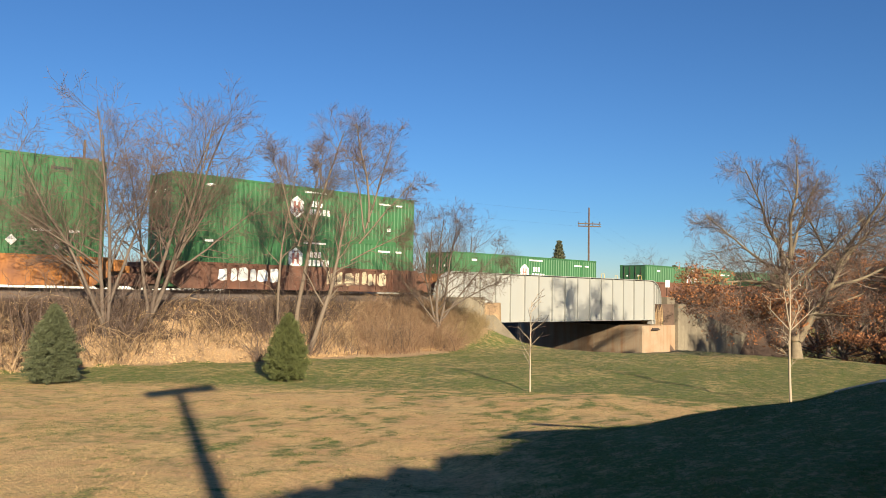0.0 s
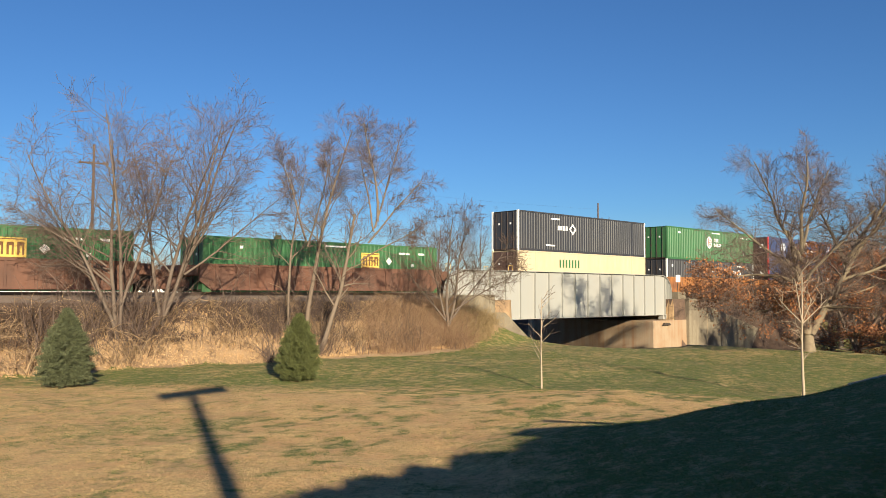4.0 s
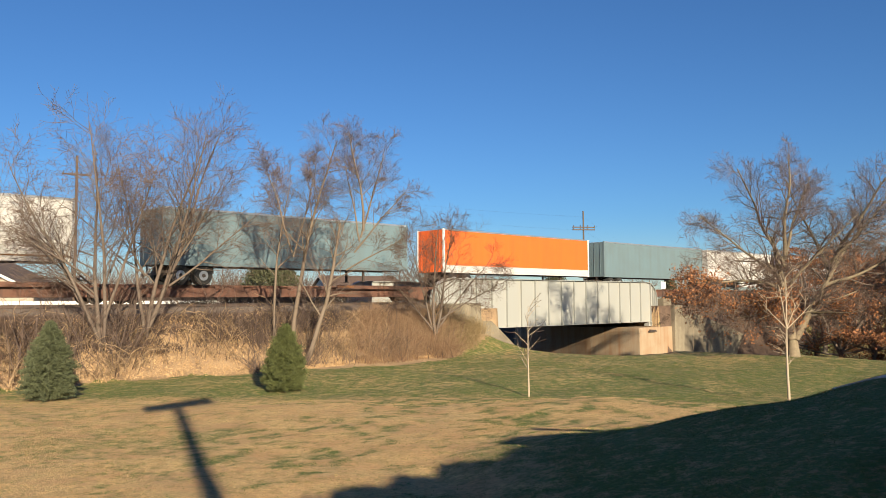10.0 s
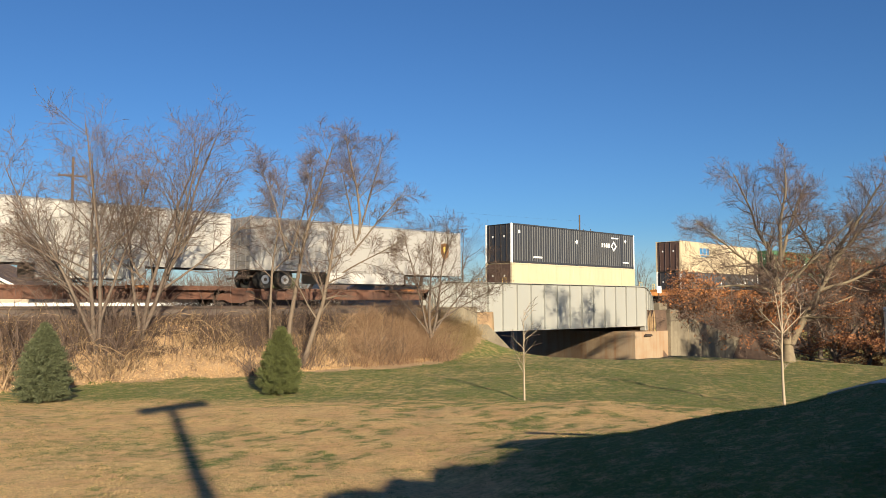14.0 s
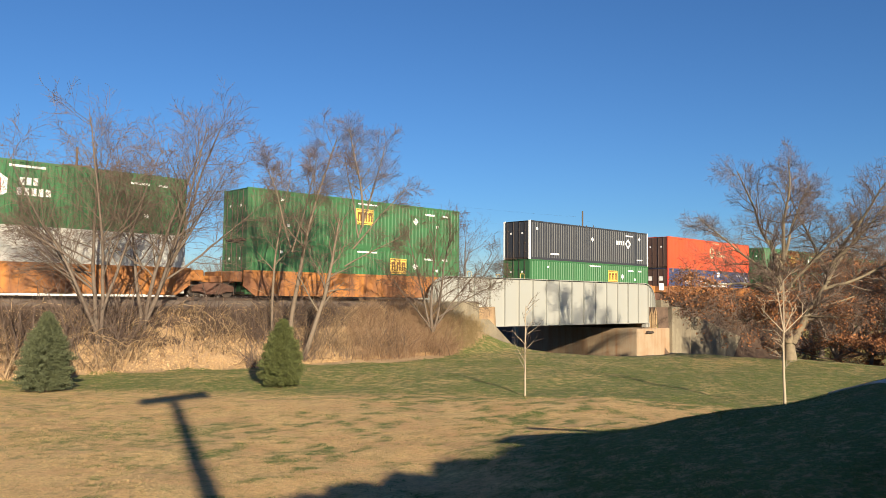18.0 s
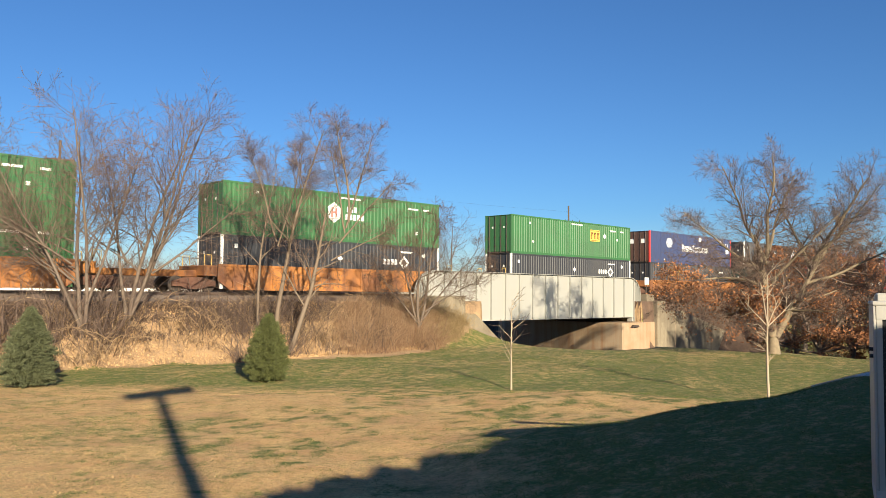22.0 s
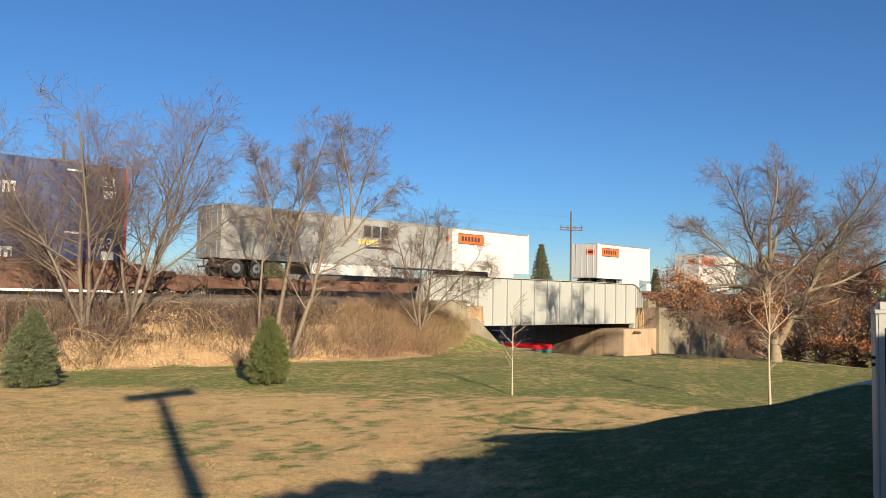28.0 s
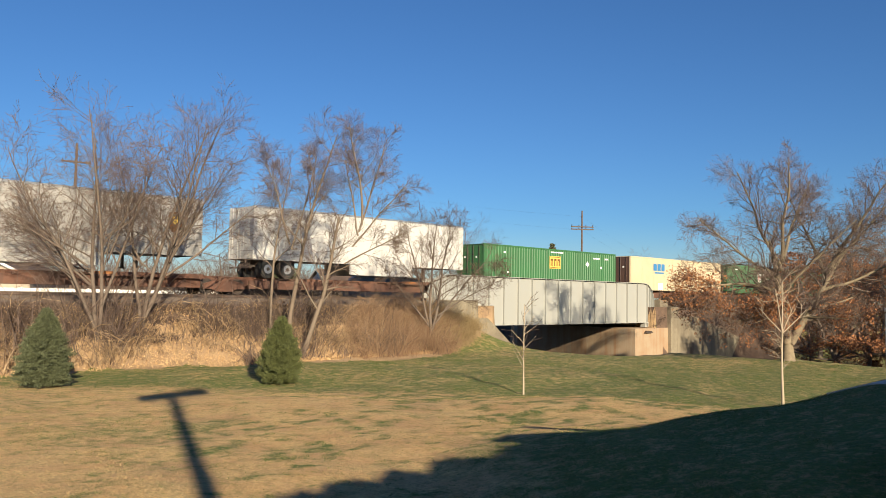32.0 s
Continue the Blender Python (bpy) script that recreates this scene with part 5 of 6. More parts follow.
tree("oak_tree", "large bare oak with rust-coloured leaves on its lower branches", place(0.436, 41.0), [(0.0, 0, 1, 2.2, 0.36, 0, 0), (-0.05, 0, 1, 5.4, 0.25, -0.08, 0, 0.9), (0.60, 0.1, 1, 4.4, 0.23, 0.08, 0, 0.9), (-0.45, 0.1, 1, 5.6, 0.10, -0.3, 0, 4.6), (-0.14, -0.2, 1, 5.2, 0.10, -0.3, 0, 5.0), (0.26, 0.2, 1, 4.8, 0.09, -0.3, 0, 4.9), (-0.85, 0.2, 0.75, 5.8, 0.09, -0.25, 0, 3.8), (-1, -0.15, 0.42, 6.4, 0.085, -0.25, 0, 3.3), (-1, 0.3, 0.10, 5.4, 0.07, -0.2, 0, 2.7), (0.5, -0.4, 0.8, 4.8, 0.08, -0.1, 0, 3.6), (0.24, 0, 1, 5.9, 0.13, 2.1, 0.3, 4.0), (0.75, 0.2, 1, 5.4, 0.10, 2.0, 0.3, 4.0), (0.9, -0.2, 0.5, 5.5, 0.09, 1.8, 0.25, 3.6), (-0.25, 0.3, 1, 5.6, 0.09, 2.1, 0.3, 4.4), (0.5, -0.4, 0.9, 5.0, 0.08, 2.2, 0.3, 4.8), (-0.9, -0.3, -0.03, 3.4, 0.05, -0.2, 0, 2.4), (0.6, -0.6, 0.0, 3.0, 0.05, 0.6, 0, 2.2), (-0.5, -0.7, 0.08, 3.6, 0.05, -0.1, 0, 2.5), (0.9, 0.1, 0.05, 4.2, 0.05, 1.2, 0.2, 2.7), (-0.4, -0.6, 0.4, 3.6, 0.05, -0.1, 0, 3.0)], 16, kids=(18, 10, 6), bark=BARK_OAK, limb=BARK_GREY, leaves=(0.7, 4.3, 0.42, LEAF_RUST, 0.070), wander=0.17, up=0.01, reach=0.72, taper=0.75, twig=R_, first=0.18)
tree("oak_tree", "low oak with dark trunk and rust-coloured leaves", place(0.494, 58.0), [(0.0, 0, 1, 2.4, 0.30, 0, 0), (-0.5, 0, 1, 5.5, 0.13, 0, 0, 2.0), (0.1, 0.2, 1, 6.2, 0.15, 0, 0, 2.2), (0.6, 0, 1, 5.5, 0.13, 0, 0, 2.0), (-1, -0.2, 0.25, 4.6, 0.08, 0, 0, 2.0), (1, -0.2, 0.2, 4.6, 0.08, 0, 0, 2.1), (0.3, -0.7, 0.3, 4.0, 0.07, 0, 0, 2.2)], 24, kids=(12, 8, 6), leaves=(0.9, 5.2, 0.34, LEAF_RUST, 0.080), wander=0.14, up=-0.005, reach=0.7, taper=0.6)
tree("oak_tree", "bare oak with rust-coloured leaves beyond the road", place(0.51, 80), [(0.05, 0, 1, 10, 0.28, 0, 0), (-0.5, 0, 1, 9, 0.2, -0.1, 0), (0.5, 0, 1, 9, 0.2, 0.1, 0)], 17, kids=(13, 9, 6), leaves=(0.8, 8, 0.8, LEAF_RUST, 0.13), up=0.0)
tree("oak_tree", "bare oak with rust-coloured leaves beyond the road", place(0.50, 86), [(0.0, 0, 1, 9, 0.22, 0, 0), (-0.7, 0, 1, 8.0, 0.16, -0.1, 0), (0.6, 0, 1, 8, 0.16, 0.1, 0)], 21, kids=(13, 8, 6), leaves=(0.5, 8, 0.8, LEAF_RUST, 0.14), up=-0.02)
for rt, dist, seed in ((0.463, 64, 25), (0.535, 58, 26), (0.475, 76, 27)):
    tree("oak_tree", "bare oak with rust-coloured leaves beyond the road", place(rt, dist), [(0.0, 0, 1, 2.6, 0.26, 0, 0), (-0.5, 0, 1, 6.0, 0.13, 0, 0, 2.2), (0.1, 0.2, 1, 6.8, 0.14, 0, 0, 2.4), (0.6, 0, 1, 6.0, 0.13, 0, 0, 2.2), (-1, -0.2, 0.3, 5.0, 0.08, 0, 0, 2.2), (1, -0.2, 0.25, 5.0, 0.08, 0, 0, 2.3), (0.2, -0.8, 0.3, 4.4, 0.07, 0, 0, 2.3)], seed, kids=(12, 8, 5), leaves=(0.9, 7.5, 0.7, LEAF_RUST, 0.10), wander=0.14, up=0.0, reach=0.7, taper=0.65)
tree("bare_tree", "bare tree beyond the road", place(0.565, 68), [(0.0, 0, 1, 10, 0.2, 0, 0), (-0.4, 0, 1, 9, 0.16, -0.1, 0), (0.5, 0, 1, 8, 0.16, 0.1, 0)], 22, kids=(13, 8, 6), twig=R_, up=0.02)
# unseen trees, added beside the view for branch shadows on the wing wall
for k, (x, y) in enumerate(((35.3, 46.7), (40.0, 47.5), (43.5, 52.5), (37.4, 44.6))):
    tree("bare_tree", "unseen tall bare tree added to shade the wing wall", (x, y, float(ground_z(x, y))), [(0, 0, 1, 9.0, 0.20, 0, 0), (-0.3, 0.2, 1, 9.5, 0.12, 0, 0, 3.6), (0.32, -0.1, 1, 9.5, 0.12, 0, 0, 4.0), (0.05, -0.35, 1, 9.5, 0.11, 0, 0, 4.6)], 90 + k, kids=(10, 8, 5), up=0.02, wander=0.15)
tree("sapling", "thin young tree with pale trunk on the lawn", place(0.107, 26.3), [(0, 0, 1, 3.1, 0.038, 0, 0)], 18, kids=(26, 3, 2), top=2, bark=SAPLING_BARK, up=0.04, wander=0.02, reach=0.5)
tree("sapling", "young tree with pale trunk and forked branches", place(0.4285, 23.6), [(0, 0, 1, 2.3, 0.046, 0, 0), (-0.85, 0.2, 1, 0.95, 0.017, 0, 0, 2.12), (-0.25, -0.2, 1, 1.35, 0.020, 0, 0, 2.12), (0.06, 0.1, 1, 1.55, 0.022, 0, 0, 2.12), (0.4, -0.1, 1, 0.8, 0.014, 0, 0, 2.15), (0.95, 0, 0.8, 1.0, 0.017, 0, 0, 2.12)], 19, kids=(12, 3, 2), top=2, bark=SAPLING_BARK, twig=SAPLING_BARK, up=0.06, wander=0.05, reach=0.36, first=0.45, taper=0.5)
for k, (rt, dist, hh) in enumerate(((-0.02, 75, 8.0), (0.03, 84, 8.5), (-0.27, 70, 5.0), (-0.055, 110, 10.0), (0.25, 130, 8))):
    tree("far_bare_tree", "bare tree beyond the railway", (rt * dist, dist, 0.2), [(0.0, 0, 1, hh, 0.15, 0, 0), (-0.35, 0, 1, hh * 0.9, 0.12, -0.1, 0), (0.4, 0, 1, hh * 0.85, 0.12, 0.1, 0)], 41 + k, kids=(10, 7, 4))


def along(ratio, q):
    return Vector(px_tree(ratio, q)).dot(D_)


def brush(name, label, n, region, height, seed, material, canes=36, lean=0.8, thick=(0.007, 0.018), sides=3, spread=0.35):
    """Clumps of arching canes over a stretch of the bank, in one mesh."""
    rng = np.random.default_rng(seed)
    branches = []
    for i in range(n):
        s, q = region(rng)
        x, y, z = TRACK(s, q)
        hh = height * rng.uniform(0.4, 1.35)
        for k in range(canes):
            p = np.array([x, y, z - 0.05]) + np.array([*rng.normal(0, spread, 2), 0])
            d = np.array([*rng.normal(0, 0.45, 2), 1.0])
            d /= np.linalg.norm(d)
            L_ = hh * rng.uniform(0.35, 1.1)
            pts = [p]
            m = 3
            bend = np.array([*rng.normal(0, lean, 2), -rng.uniform(0.0, 0.9) * lean])
            for j in range(m):
                pts.append(pts[-1] + d * L_ / m)
                d = d + bend * 0.35
                d /= np.linalg.norm(d)
            r = rng.uniform(*thick)
            branches.append((pts, [r, r * 0.8, r * 0.6, 0.003]))
    V, F = tube_mesh(branches, lambda r: 3)
    o = fast_mesh(name, V, F, material)
    return tagged(o, label, "brush", kind="stuff")


def slope_spot(r, a, c, q0, q1, widen=0.0):
    """A spot on the bank between two sight lines, as its place along and across the track; the stretch widens uphill."""
    q = r.uniform(q0, q1)
    return along(r.uniform(a, c + widen * (q - q0) / (q1 - q0)), q), q


brush("brush", "tangled bare tan brush on the railway bank", 240, lambda r: (r.uniform(-14, 22), r.uniform(31.7, 35.0)), 0.95, 31, TWIG_TAN, canes=20, lean=1.6, thick=(0.008, 0.022))
brush("thicket", "dark bare thicket along the track", 320, lambda r: (r.uniform(-14, 24), 35.4 - 2.6 * r.random()), 0.62, 32, TWIG, canes=40, lean=1.3)
brush("tall_dry_grass", "tall tan dry grass beside the bridge", 170, lambda r: slope_spot(r, -0.105, 0.012, 29.4, 34.8), 1.25, 33, STRAW, canes=62, lean=1.25, thick=(0.005, 0.012), spread=0.34)
brush("tall_dry_grass", "tall yellowish dry grass on the slope by the bridge", 110, lambda r: slope_spot(r, -0.01, 0.036, 30.6, 35.4, 0.020), 0.95, 34, STRAW_PALE, canes=80, lean=0.9, thick=(0.004, 0.011), spread=0.4)
brush("brush_stems", "tangled grey-brown canes arching over the dry grass", 130, lambda r: slope_spot(r, -0.16, 0.015, 30.2, 35.6), 1.45, 43, TWIG_TAN, canes=12, lean=1.5, thick=(0.007, 0.016), spread=0.4)
brush("red_brush", "reddish dry brush in front of the embankment", 45, lambda r: (r.uniform(17, 30), r.uniform(29.5, 34.5)), 1.3, 35, TWIG_RED, canes=30, lean=0.6)
brush("fallen_branches", "heap of cut branches lying on the bank", 190, lambda r: (r.uniform(-12, 22), r.uniform(31.6, 35)), 1.9, 36, TWIG_TAN, canes=7, lean=2.4, thick=(0.010, 0.026))
brush("brush_stems", "thin bare upright stems round the foot of the trees", 34, lambda r: (r.normal(along(-0.41, 33.2), 1.5), r.uniform(32.4, 34.4)), 2.9, 39, TWIG_RED, canes=13, lean=0.5, thick=(0.009, 0.022), spread=0.3)
brush("brush_stems", "thin bare upright stems round the foot of the trees", 30, lambda r: (r.normal(along(-0.20, 32.6), 1.4), r.uniform(31.8, 34.0)), 2.4, 40, TWIG_RED, canes=13, lean=0.7, thick=(0.008, 0.018), spread=0.3)
brush("thicket", "dark bare thicket behind the track", 100, lambda r: (r.uniform(22, 36), r.uniform(45.6, 48.5)), 2.0, 42, TWIG, canes=36)
brush("far_woods", "grey-brown bare woods far beyond the railway", 300, lambda r: slope_spot(r, -0.66, -0.12, 165, 215), 10.5, 44, TWIG_RED, canes=34, lean=0.5, thick=(0.04, 0.10), spread=2.6)
brush("far_woods", "low grey-brown bare woods far beyond the railway", 130, lambda r: slope_spot(r, -0.12, 0.34, 165, 215), 4.6, 45, TWIG_RED, canes=24, lean=0.5, thick=(0.04, 0.09), spread=2.6)
brush("thicket", "dark bare thicket on the slope beyond the bridge", 260, lambda r: (r.uniform(63.5, 92), r.uniform(36.3, 38.2)), 1.5, 37, TWIG, canes=40)
brush("thicket", "dark leafy undergrowth beyond the road", 130, lambda r: (r.uniform(84, 104), r.uniform(8, 36)), 1.7, 38, TWIG, canes=36)


def litter():
    rng = np.random.default_rng(51)
    n = 34000
    s, q = rng.uniform(-14, 30, n), 29.5 + 6.0 * rng.random(n) ** 1.7
    x, y = s * D_.x + q * N_.x, s * D_.y + q * N_.y
    foot = 31.2 - 2.6 * smooth(10, 26, s) + 1.0 * smooth(26, 36, s)
    keep = (q > foot - 0.25 + 0.5 * rng.random(n)) & (x < (0.022 + 0.016 * (q - 30)) * y)
    x, y = x[keep], y[keep]
    P = np.stack([x, y, ground_z(x, y) + 0.03], -1)
    V, F = leaf_cloud(rng, P, 2, 0.05, 0.042)
    tagged(fast_mesh("leaf_litter", V, F, LEAF_FALLEN), "tan fallen leaves on the railway bank", "leaves", kind="stuff")


def lawn_blades():
    rng = np.random.default_rng(52)
    n = 800000
    y = 4.5 + 38 * rng.random(n) ** 1.5
    x = y * rng.uniform(-0.60, 0.60, n)
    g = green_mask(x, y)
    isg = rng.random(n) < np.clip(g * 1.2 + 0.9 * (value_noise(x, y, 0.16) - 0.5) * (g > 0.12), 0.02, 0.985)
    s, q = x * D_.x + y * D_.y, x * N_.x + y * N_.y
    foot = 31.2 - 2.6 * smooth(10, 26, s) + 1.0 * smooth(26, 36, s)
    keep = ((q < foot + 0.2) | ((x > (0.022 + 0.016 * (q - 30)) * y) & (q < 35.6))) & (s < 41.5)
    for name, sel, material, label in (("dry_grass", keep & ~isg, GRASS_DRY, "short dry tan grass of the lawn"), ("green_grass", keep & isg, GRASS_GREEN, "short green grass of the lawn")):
        X, Y = x[sel], y[sel]
        m = len(X)
        C = np.stack([X, Y, ground_z(X, Y) - 0.005], -1)
        a = rng.uniform(0, 2 * np.pi, m)
        w = np.stack([np.cos(a), np.sin(a), 0 * a], -1) * (0.0035 + 0.00022 * Y)[:, None] * rng.uniform(0.7, 1.5, (m, 1))
        tip = np.stack([rng.normal(0, 0.8, m), rng.normal(0, 0.8, m), rng.uniform(0.08, 0.5, m)], -1) * (rng.uniform(0.026, 0.064, m) * (0.6 + 0.8 * value_noise(X, Y, 0.8)))[:, None]
        V = np.stack([C - w, C + w, C + tip], 1).reshape(-1, 3)
        tagged(fast_mesh(name, V, np.arange(3 * m).reshape(-1, 3), material), label, "grass", kind="stuff")


litter()
lawn_blades()


def trackside_sign():
    g = thing("trackside_sign", "small blank white sign on a thin post beside the bridge", "sign")
    g.matrix_basis = track_pose(61.5, 36.75, RAIL - 0.75)
    bm = bmesh.new()
    cyl(bm, (0, 0, -1.3), (0, 0, 2.3), 0.04, n=6)
    part("post", bm, STEEL_DARK, g)
    box_part("plate", (-0.34, 0.34, -0.07, -0.045, 1.75, 2.35), MARK_WHITE, g)


trackside_sign()


def white_fence():
    """A long white board fence behind the railway; x along the track."""
    f = thing("fence", "long white board fence beyond the railway", "fence")
    f.matrix_basis = track_pose(11.5, 64.0, 0.05)
    bm = bmesh.new()
    box(bm, 0, 0.14, -0.07, 0.07, 0.0, 1.78, bevel=0.01)
    post = bpy.data.meshes.new("post")
    bm.to_mesh(post)
    bm.free()
    post.materials.append(SIDING)
    bm = bmesh.new()
    box(bm, 0.142, 2.398, -0.02, 0.02, 0.0, 0.255, bevel=0.008)
    board = bpy.data.meshes.new("board")
    bm.to_mesh(board)
    bm.free()
    board.materials.append(SIDING)
    for i in range(12):
        o = new("post", post)
        o.parent, o.location = f, (i * 2.4, 0, 0)
        for k in range(6):
            if i < 11:
                o = new("board", board)
                o.parent, o.location = f, (i * 2.4, 0, 0.17 + k * 0.262)


white_fence()


# ---- poles, far things ----
def utility_pole(base, height, arm_z, arm, turn, r=0.16, thick=0.07):
    p = thing("utility_pole", "weathered wooden utility pole with a crossarm and insulators", "utility pole", "utility poles")
    p.matrix_basis = pose(*base, 0, 0, turn)
    bm = bmesh.new()
    cyl(bm, (0, 0, -0.3), (0, 0, height), r, r * 0.65, n=10)
    part("pole", bm, POLE_WOOD, p)
    for k, z in enumerate(arm_z):
        box_part("crossarm", (-arm / 2, arm / 2, -0.2, -0.08, z - thick, z + thick), POLE_WOOD, p)
        for x in np.linspace(-arm / 2 + 0.1, arm / 2 - 0.1, 4):
            bm = bmesh.new()
            cyl(bm, (x, -0.14, z + 0.07), (x, -0.14, z + 0.28), 0.05, 0.03, n=6)
            part("insulator", bm, STEEL_DARK, p)
    return p


utility_pole((0.178 * 95, 95, 0.0), 12.2, (10.25, 9.95), 2.8, 10, 0.13, 0.06)
utility_pole((-0.457 * 70, 70, 0.0), 14.6, (12.9,), 2.4, 30)
# crossarm's shadow falls at this point of the lawn
TIP, ARM_H = Vector((-8.15, 24.75)), 10.4
RUN = (ARM_H + 0.9) / math.tan(radians(SUN_EL))
SHADOW_POLE = (TIP.x + math.sin(radians(SUN_AZ)) * RUN, TIP.y - math.cos(radians(SUN_AZ)) * RUN, ARM_H)
# the pole whose shadow lies on the lawn stands behind the camera
utility_pole((SHADOW_POLE[0], SHADOW_POLE[1], -0.5), SHADOW_POLE[2], (SHADOW_POLE[2] - 0.1, SHADOW_POLE[2] - 0.32), 2.7, 63, 0.20, 0.18)


def shrub(base, height, width, seed):
    rng = np.random.default_rng(seed)
    t = thing("shrub", "tall clipped evergreen shrub beside the house", "shrub", "shrubs by the house")
    t.location = base
    bm = bmesh.new()
    cyl(bm, (0, 0, -0.1), (0, 0, height * 0.8), 0.06, 0.02, n=6)
    part("trunk", bm, BARK_GREY, t)
    n = 7000
    u = rng.random(n)
    a = rng.uniform(0, 2 * np.pi, n)
    z = height * u
    r = width / 2 * np.sqrt(np.clip(1 - ((u - 0.35) / 0.66) ** 4, 0, 1)) * rng.uniform(0.35, 1.0, n)
    P = np.stack([r * np.cos(a), r * np.sin(a), z], -1)
    V, F = leaf_cloud(rng, P, 2, 0.04, 0.12)
    fast_mesh("crown", V, F, HEDGE, t)


def house():
    """The low house beside the camera; it and its shrubs throw the long shadow over the near lawn."""
    h = thing("house", "low house with tan walls and a brown hipped roof", "house")
    turn = 41.8
    h.matrix_basis = pose(3.2, -2.6, -0.4, 0, 0, turn)
    box_part("wall", (-0.7, 26, -9, -0.7, 0, HOUSE_EAVE), BRICK, h)
    bm = bmesh.new()
    e = HOUSE_EAVE
    a = [bm.verts.new(v) for v in ((-1.1, -9.7, e), (26.5, -9.7, e), (26.5, 0, e), (-1.1, 0, e))]
    c = [bm.verts.new(v) for v in ((3.5, -4.8, e + 0.7), (21.5, -4.8, e + 0.7))]
    for f in ((a[0], a[1], c[1], c[0]), (a[2], a[3], c[0], c[1]), (a[1], a[2], c[1]), (a[3], a[0], c[0]), (a[3], a[2], a[1], a[0])):
        bm.faces.new(f)
    part("roof", bm, ROOF_BROWN, h)
    m = h.matrix_basis
    for k, (x, hh, w) in enumerate(SHRUBS):
        p = m @ Vector((x, 0.55, 0))
        g = float(ground_z(p.x, p.y))
        shrub((p.x, p.y, g), hh - g, w, 60 + k)


HOUSE_EAVE = 3.76
SHRUBS = ((0.2, 3.06, 1.5), (1.1, 3.14, 1.7), (2.1, 3.14, 1.8), (3.2, 3.18, 2.0), (4.4, 3.2, 2.2), (5.7, 3.2, 2.4), (7.2, 3.18, 2.6), (8.8, 3.18, 2.8), (10.6, 3.16, 3.0), (12.6, 3.14, 3.0))
house()


def cabinet():
    c = thing("utility_cabinet", "grey metal utility cabinet with a black louvred front", "cabinet")
    x, y = 3.93, 7.0
    z = EYE - 1.69
    c.matrix_basis = pose(x, y, z, 0, 0, -27)
    box_part("side_panel", (0, 0.03, 0, 0.8, 0.02, 1.62), CABINET, c, bevel=0.008)
    box_part("side_panel", (1.17, 1.2, 0, 0.8, 0.02, 1.62), CABINET, c, bevel=0.008)
    box_part("back_panel", (0.03, 1.17, 0.77, 0.8, 0.02, 1.62), CABINET, c)
    box_part("front_stile", (0.03, 0.075, 0.0, 0.03, 0.02, 1.50), CABINET, c)
    box_part("front_stile", (1.125, 1.17, 0.0, 0.03, 0.02, 1.50), CABINET, c)
    box_part("top_band", (0.03, 1.17, -0.005, 0.03, 1.50, 1.62), CABINET, c)
    box_part("lid", (-0.006, 1.206, -0.012, 0.806, 1.62, 1.66), CABINET, c, bevel=0.01)
    p = box_part("louvre_panel", (0.076, 1.124, 0.03, 0.05, 0.05, 1.498), BLACK_LOUVRE, c)
    for k in range(24):
        z_ = 0.08 + k * 0.0585
        bm = bmesh.new()
        prism(bm, [(0.09, z_), (1.11, z_), (1.11, z_ + 0.02), (0.09, z_ + 0.02)], 0.005, 0.029)
        part("louvre", bm, BLACK_LOUVRE, p)
    for z_ in (1.18, 1.24):
        bm = bmesh.new()
        cyl(bm, (-0.03, 0.01, z_), (0.0, 0.01, z_), 0.017, n=8)
        part("hinge", bm, BLACK_LOUVRE, c)
    box_part("plinth", (0.0, 1.2, -0.01, 0.8, -0.25, 0.02), PATH_CONCRETE, c)
    v = thing("vent_box", "pale grey metal box behind the cabinet", "box")
    v.matrix_basis = pose(4.86, 8.55, z, 0, 0, -26)
    box_part("post", (0, 0.25, 0, 0.2, -0.2, 1.62), CABINET, v, bevel=0.01)
    box_part("cap", (-0.02, 0.27, -0.02, 0.22, 1.62, 1.74), CABINET, v, bevel=0.02)


cabinet()


def garden_path():
    pts = [(7.05, 13.9), (7.5, 13.2), (8.0, 11.6), (8.3, 9.5), (8.6, 7.0)]
    V, F = [], []
    for i, (x, y) in enumerate(pts):
        a, c = pts[max(i - 1, 0)], pts[min(i + 1, len(pts) - 1)]
        d = Vector((c[0] - a[0], c[1] - a[1], 0)).normalized()
        side = Vector((-d.y, d.x, 0)) * 0.6
        for w, dz in ((-1, 0.03), (1, 0.03), (1, -0.1), (-1, -0.1)):
            X, Y = x + side.x * w, y + side.y * w
            V.append((X, Y, float(ground_z(X, Y)) + dz))
    for i in range(len(pts) - 1):
        for k in range(4):
            a, c = i * 4 + k, i * 4 + (k + 1) % 4
            F.append((a, c, c + 4, a + 4))
    F += [(0, 3, 2, 1), tuple(4 * (len(pts) - 1) + k for k in range(4))]
    tagged(mesh_ob("pavement", V, F, PATH_CONCRETE), "pale concrete garden path over the mound", "path", kind="structure")


garden_path()


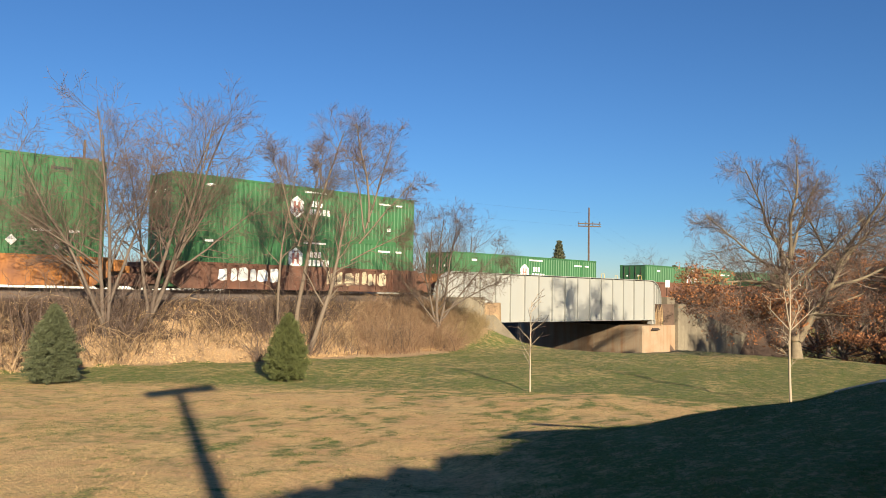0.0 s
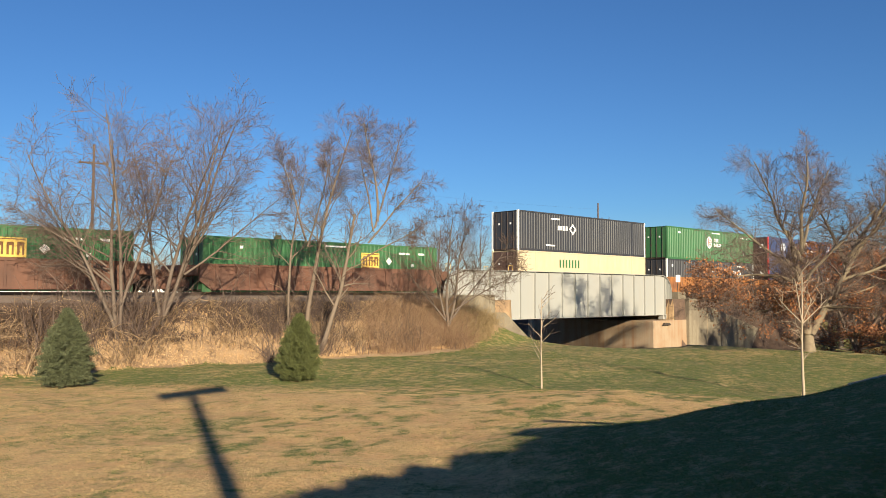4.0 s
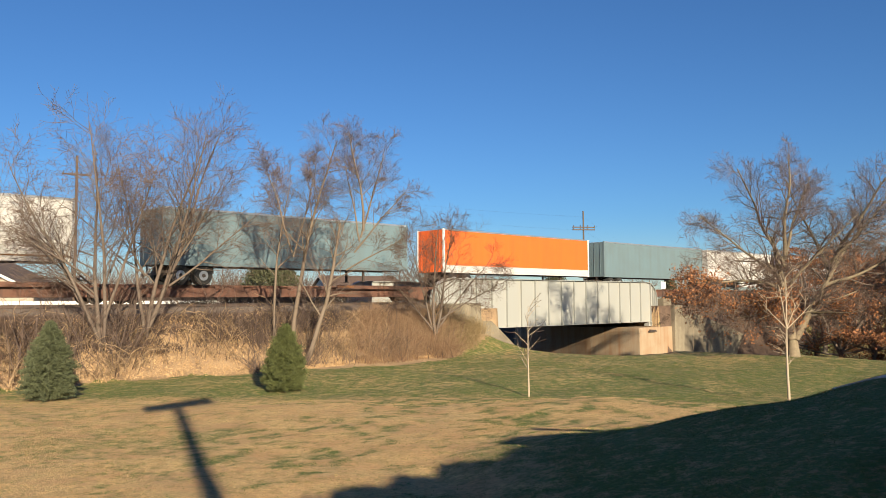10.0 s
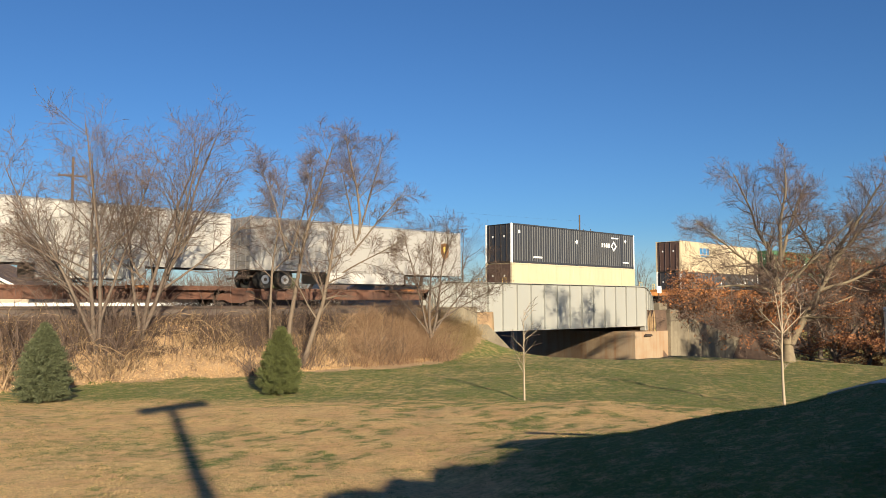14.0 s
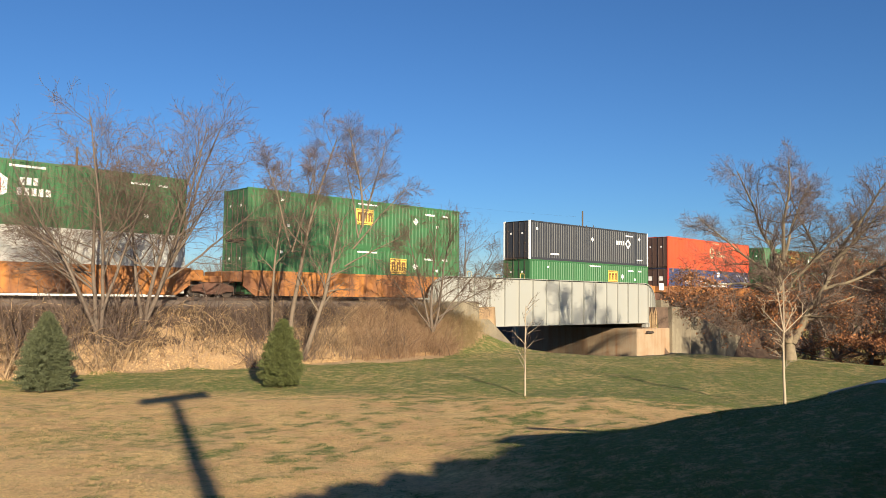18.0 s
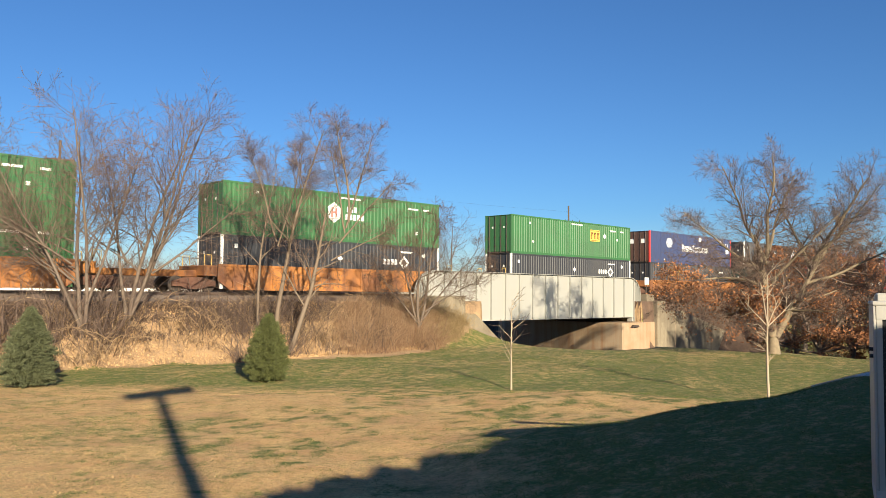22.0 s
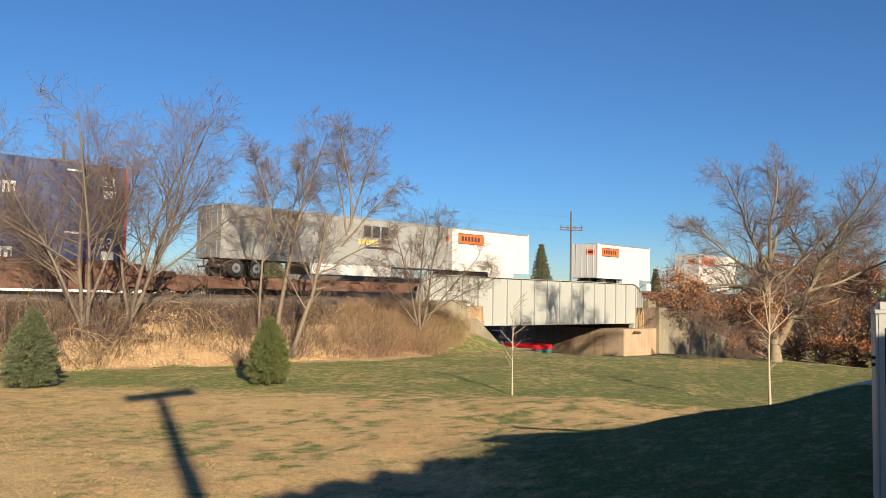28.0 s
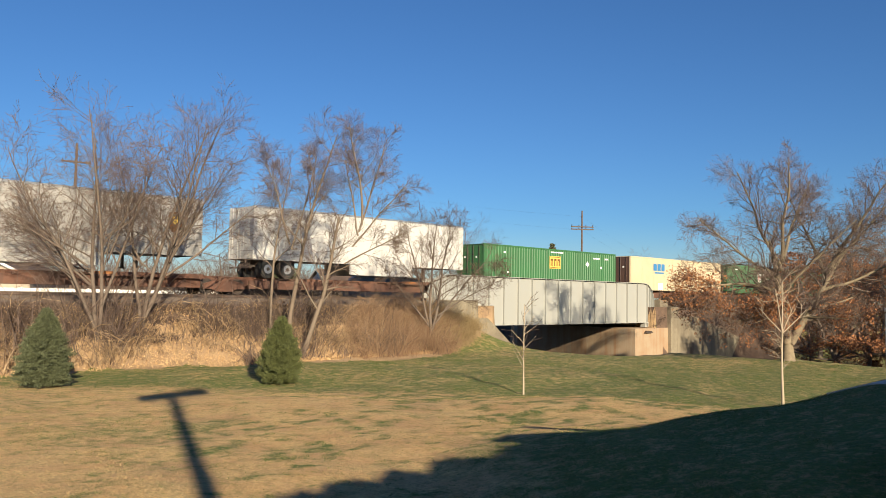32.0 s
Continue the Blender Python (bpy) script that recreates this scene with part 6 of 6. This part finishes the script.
def conifer(base, height, width, seed, label="dark green spire-shaped conifer beyond the railway", group="far conifers"):
    rng = np.random.default_rng(seed)
    t = thing("conifer", label, "conifer", group)
    t.location = base
    bm = bmesh.new()
    cyl(bm, (0, 0, -0.2), (0, 0, height), 0.18, 0.02, n=6)
    part("trunk", bm, BARK_GREY, t)
    n = 2600
    f = rng.random(n) ** 0.75
    layer = np.round(f * 17) / 17
    a = rng.uniform(0, 2 * np.pi, n)
    r = width / 2 * (1 - layer) ** (0.9 if height < 9 else 0.45) * rng.uniform(0.25, 1.1, n) + 0.08
    P = np.stack([r * np.cos(a), r * np.sin(a), height * (0.1 + 0.9 * layer) - 0.25 * r], -1)
    V, F = leaf_cloud(rng, P, 4, 0.10, 0.10 if height < 9 else 0.22)
    fast_mesh("crown", V, F, PINE, t)


conifer((0.141 * 92, 92, 0.2), 7.6, 3.9, 71)
conifer((-0.222 * 62, 62, 0.2), 5.6, 5.6, 72)
conifer((-0.195 * 66, 66, 0.2), 5.0, 5.2, 73)
conifer((0.285 * 120, 120, 0.2), 6.2, 3.0, 74)
conifer((0.085 * 140, 140, 0.2), 5.0, 3.0, 75)
# unseen evergreens, added out of view so that their shade lies under the oak
for k, (x, y, hh) in enumerate(((27.0, 33.0, 9.1), (31.3, 31.7, 10.7), (38.1, 24.6, 14.4), (33.3, 50.4, 7.3))):
    conifer((x, y, float(ground_z(x, y))), hh, 6.6, 76 + k, "unseen tall evergreen added to shade the ground under the oak", "evergreens by the lawn")


def far_house(x, y, w, d, wall_h, roof_h, turn, label, wall):
    h = thing("house", label, "house", "far houses")
    h.matrix_basis = pose(x, y, 0.1, 0, 0, turn)
    box_part("wall", (-w / 2, w / 2, -d / 2, d / 2, 0, wall_h), wall, h)
    bm = bmesh.new()
    prism(bm, [(-w / 2, wall_h), (w / 2, wall_h), (0, wall_h + roof_h - 0.06)], -d / 2, -d / 2 + 0.1)
    part("gable", bm, wall, h)
    bm = bmesh.new()
    prism(bm, [(-w / 2 - 0.4, wall_h - 0.22), (0, wall_h + roof_h), (w / 2 + 0.4, wall_h - 0.22), (w / 2 + 0.4, wall_h - 0.05), (0, wall_h + roof_h + 0.18), (-w / 2 - 0.4, wall_h - 0.05)], -d / 2 - 0.4, d / 2 + 0.4)
    bmesh.ops.recalc_face_normals(bm, faces=bm.faces)
    part("roof", bm, ROOF_BROWN, h)
    for sgn in (-1, 1):
        bm = bmesh.new()
        prism(bm, [(sgn * (w / 2 + 0.42), wall_h - 0.24), (sgn * 0.0, wall_h + roof_h - 0.02), (0, wall_h + roof_h + 0.2), (sgn * (w / 2 + 0.42), wall_h - 0.02)], -d / 2 - 0.44, -d / 2 - 0.405)
        bmesh.ops.recalc_face_normals(bm, faces=bm.faces)
        part("barge_board", bm, SIDING, h)


far_house(-0.563 * 66, 66, 10, 12, 2.4, 2.6, 12, "house with brown shingle roof and white gable trim", BRICK)
far_house(-0.105 * 95, 95, 9, 9, 2.2, 2.2, -60, "house with brown roof and white gable", SIDING)


def wire(a, c, sag):
    """A wire from pole to pole."""
    cu = bpy.data.curves.new("overhead_wire", "CURVE")
    cu.dimensions, cu.bevel_depth, cu.bevel_resolution = "3D", 0.0035, 0
    sp = cu.splines.new("POLY")
    n = 17
    sp.points.add(n - 1)
    for i in range(n):
        f = i / (n - 1)
        p = Vector(a).lerp(Vector(c), f) - Vector((0, 0, sag * 4 * f * (1 - f)))
        sp.points[i].co = (*p, 1)
    cu.materials.append(WIRE)
    tagged(new("overhead_wire", cu), "thin black overhead wire strung between poles", "wire", "overhead wires")


for k in range(2):
    wire((-0.457 * 70, 70, 12.9 + 1.2 * k), (0.178 * 95, 95, 9.9 + 1.6 * k), 0.7)
    wire((0.178 * 95, 95, 9.9 + 1.6 * k), (0.30 * 190, 190, 9.0 + k), 1.5)
    wire((-0.457 * 70, 70, 12.9 + 1.2 * k), (-60, 25, 9.5 + k), 0.7)


# ---- the bus on the road ----
def bus():
    b = thing("bus", "red city bus with teal windows on the road", "bus")
    L_, w, h = 12.0, 1.27, 3.05
    bm = bmesh.new()
    box(bm, -L_ / 2, L_ / 2, -w, w, 0.35, 1.35, bevel=0.05)
    part("lower_body", bm, BUS_RED, b)
    bm = bmesh.new()
    box(bm, -L_ / 2 + 0.05, L_ / 2 - 0.05, -w + 0.03, w - 0.03, 1.35, 2.5)
    part("window_band", bm, BUS_TEAL, b)
    for k in range(7):
        x = -L_ / 2 + 0.5 + k * 1.8
        for y in (-w, w - 0.03):
            box_part("window_post", (x, x + 0.12, y, y + 0.03, 1.35, 2.5), BUS_RED if k in (1, 2) else BLACK, b)
    bm = bmesh.new()
    box(bm, -L_ / 2, L_ / 2, -w, w, 2.5, 2.92, bevel=0.06)
    part("roof_band", bm, BUS_RED, b)
    for y in (-w - 0.006, w + 0.001):
        box_part("white_stripe", (-L_ / 2 + 0.1, L_ / 2 - 0.1, y, y + 0.005, 2.52, 2.62), MARK_WHITE, b)
    box_part("roof_unit", (-1.5, 2.0, -0.8, 0.8, 2.92, 3.12), MARK_WHITE, b, bevel=0.04)
    for x in (-3.9, 3.2):
        for y in (-1.12, 1.12):
            wh = new("wheel")
            wh.parent = b
            wh.location = (x, y, 0.48)
            for nm, r, wd, m_ in (("tyre", 0.48, 0.28, RUBBER), ("rim", 0.27, 0.30, ALU)):
                bm = bmesh.new()
                cyl(bm, (0, -wd / 2, 0), (0, wd / 2, 0), r, n=18)
                part(nm, bm, m_, wh)
    return b


BUS = bus()

# ---- motion ----
BUS_WAY = [(0, -300.0), (24, -4.0), (25, 9.2), (25.5, 16.2), (26.5, 27.5), (27.5, 38.6), (28.1, 46.0), (32, 94.0)]
TRAVEL = [(0, 0.00), (1, 20.18), (2, 40.53), (3, 61.05), (6, 122.29), (7, 143.62), (8, 164.40), (9, 185.33), (10, 206.40), (11, 226.64), (12, 248.23), (13, 268.77), (14, 290.75), (17, 354.97), (18, 375.61), (19, 397.81), (20, 419.25), (21, 440.89), (22, 462.49), (23, 484.21), (24, 505.88), (25, 527.00), (28, 593.78), (29, 615.87), (30, 637.68), (31, 659.84), (32, 681.28)]


def motions():
    for ob, u, z, q in TRAIN:
        walk(ob, [(t, track_pose(u - way, q, RAIL + z)) for t, way in TRAVEL])
    # the bus comes along the road and passes under the bridge
    walk(BUS, [(t, track_pose(49.5, q, float(road_level(q)), 90)) for t, q in BUS_WAY])


motions()
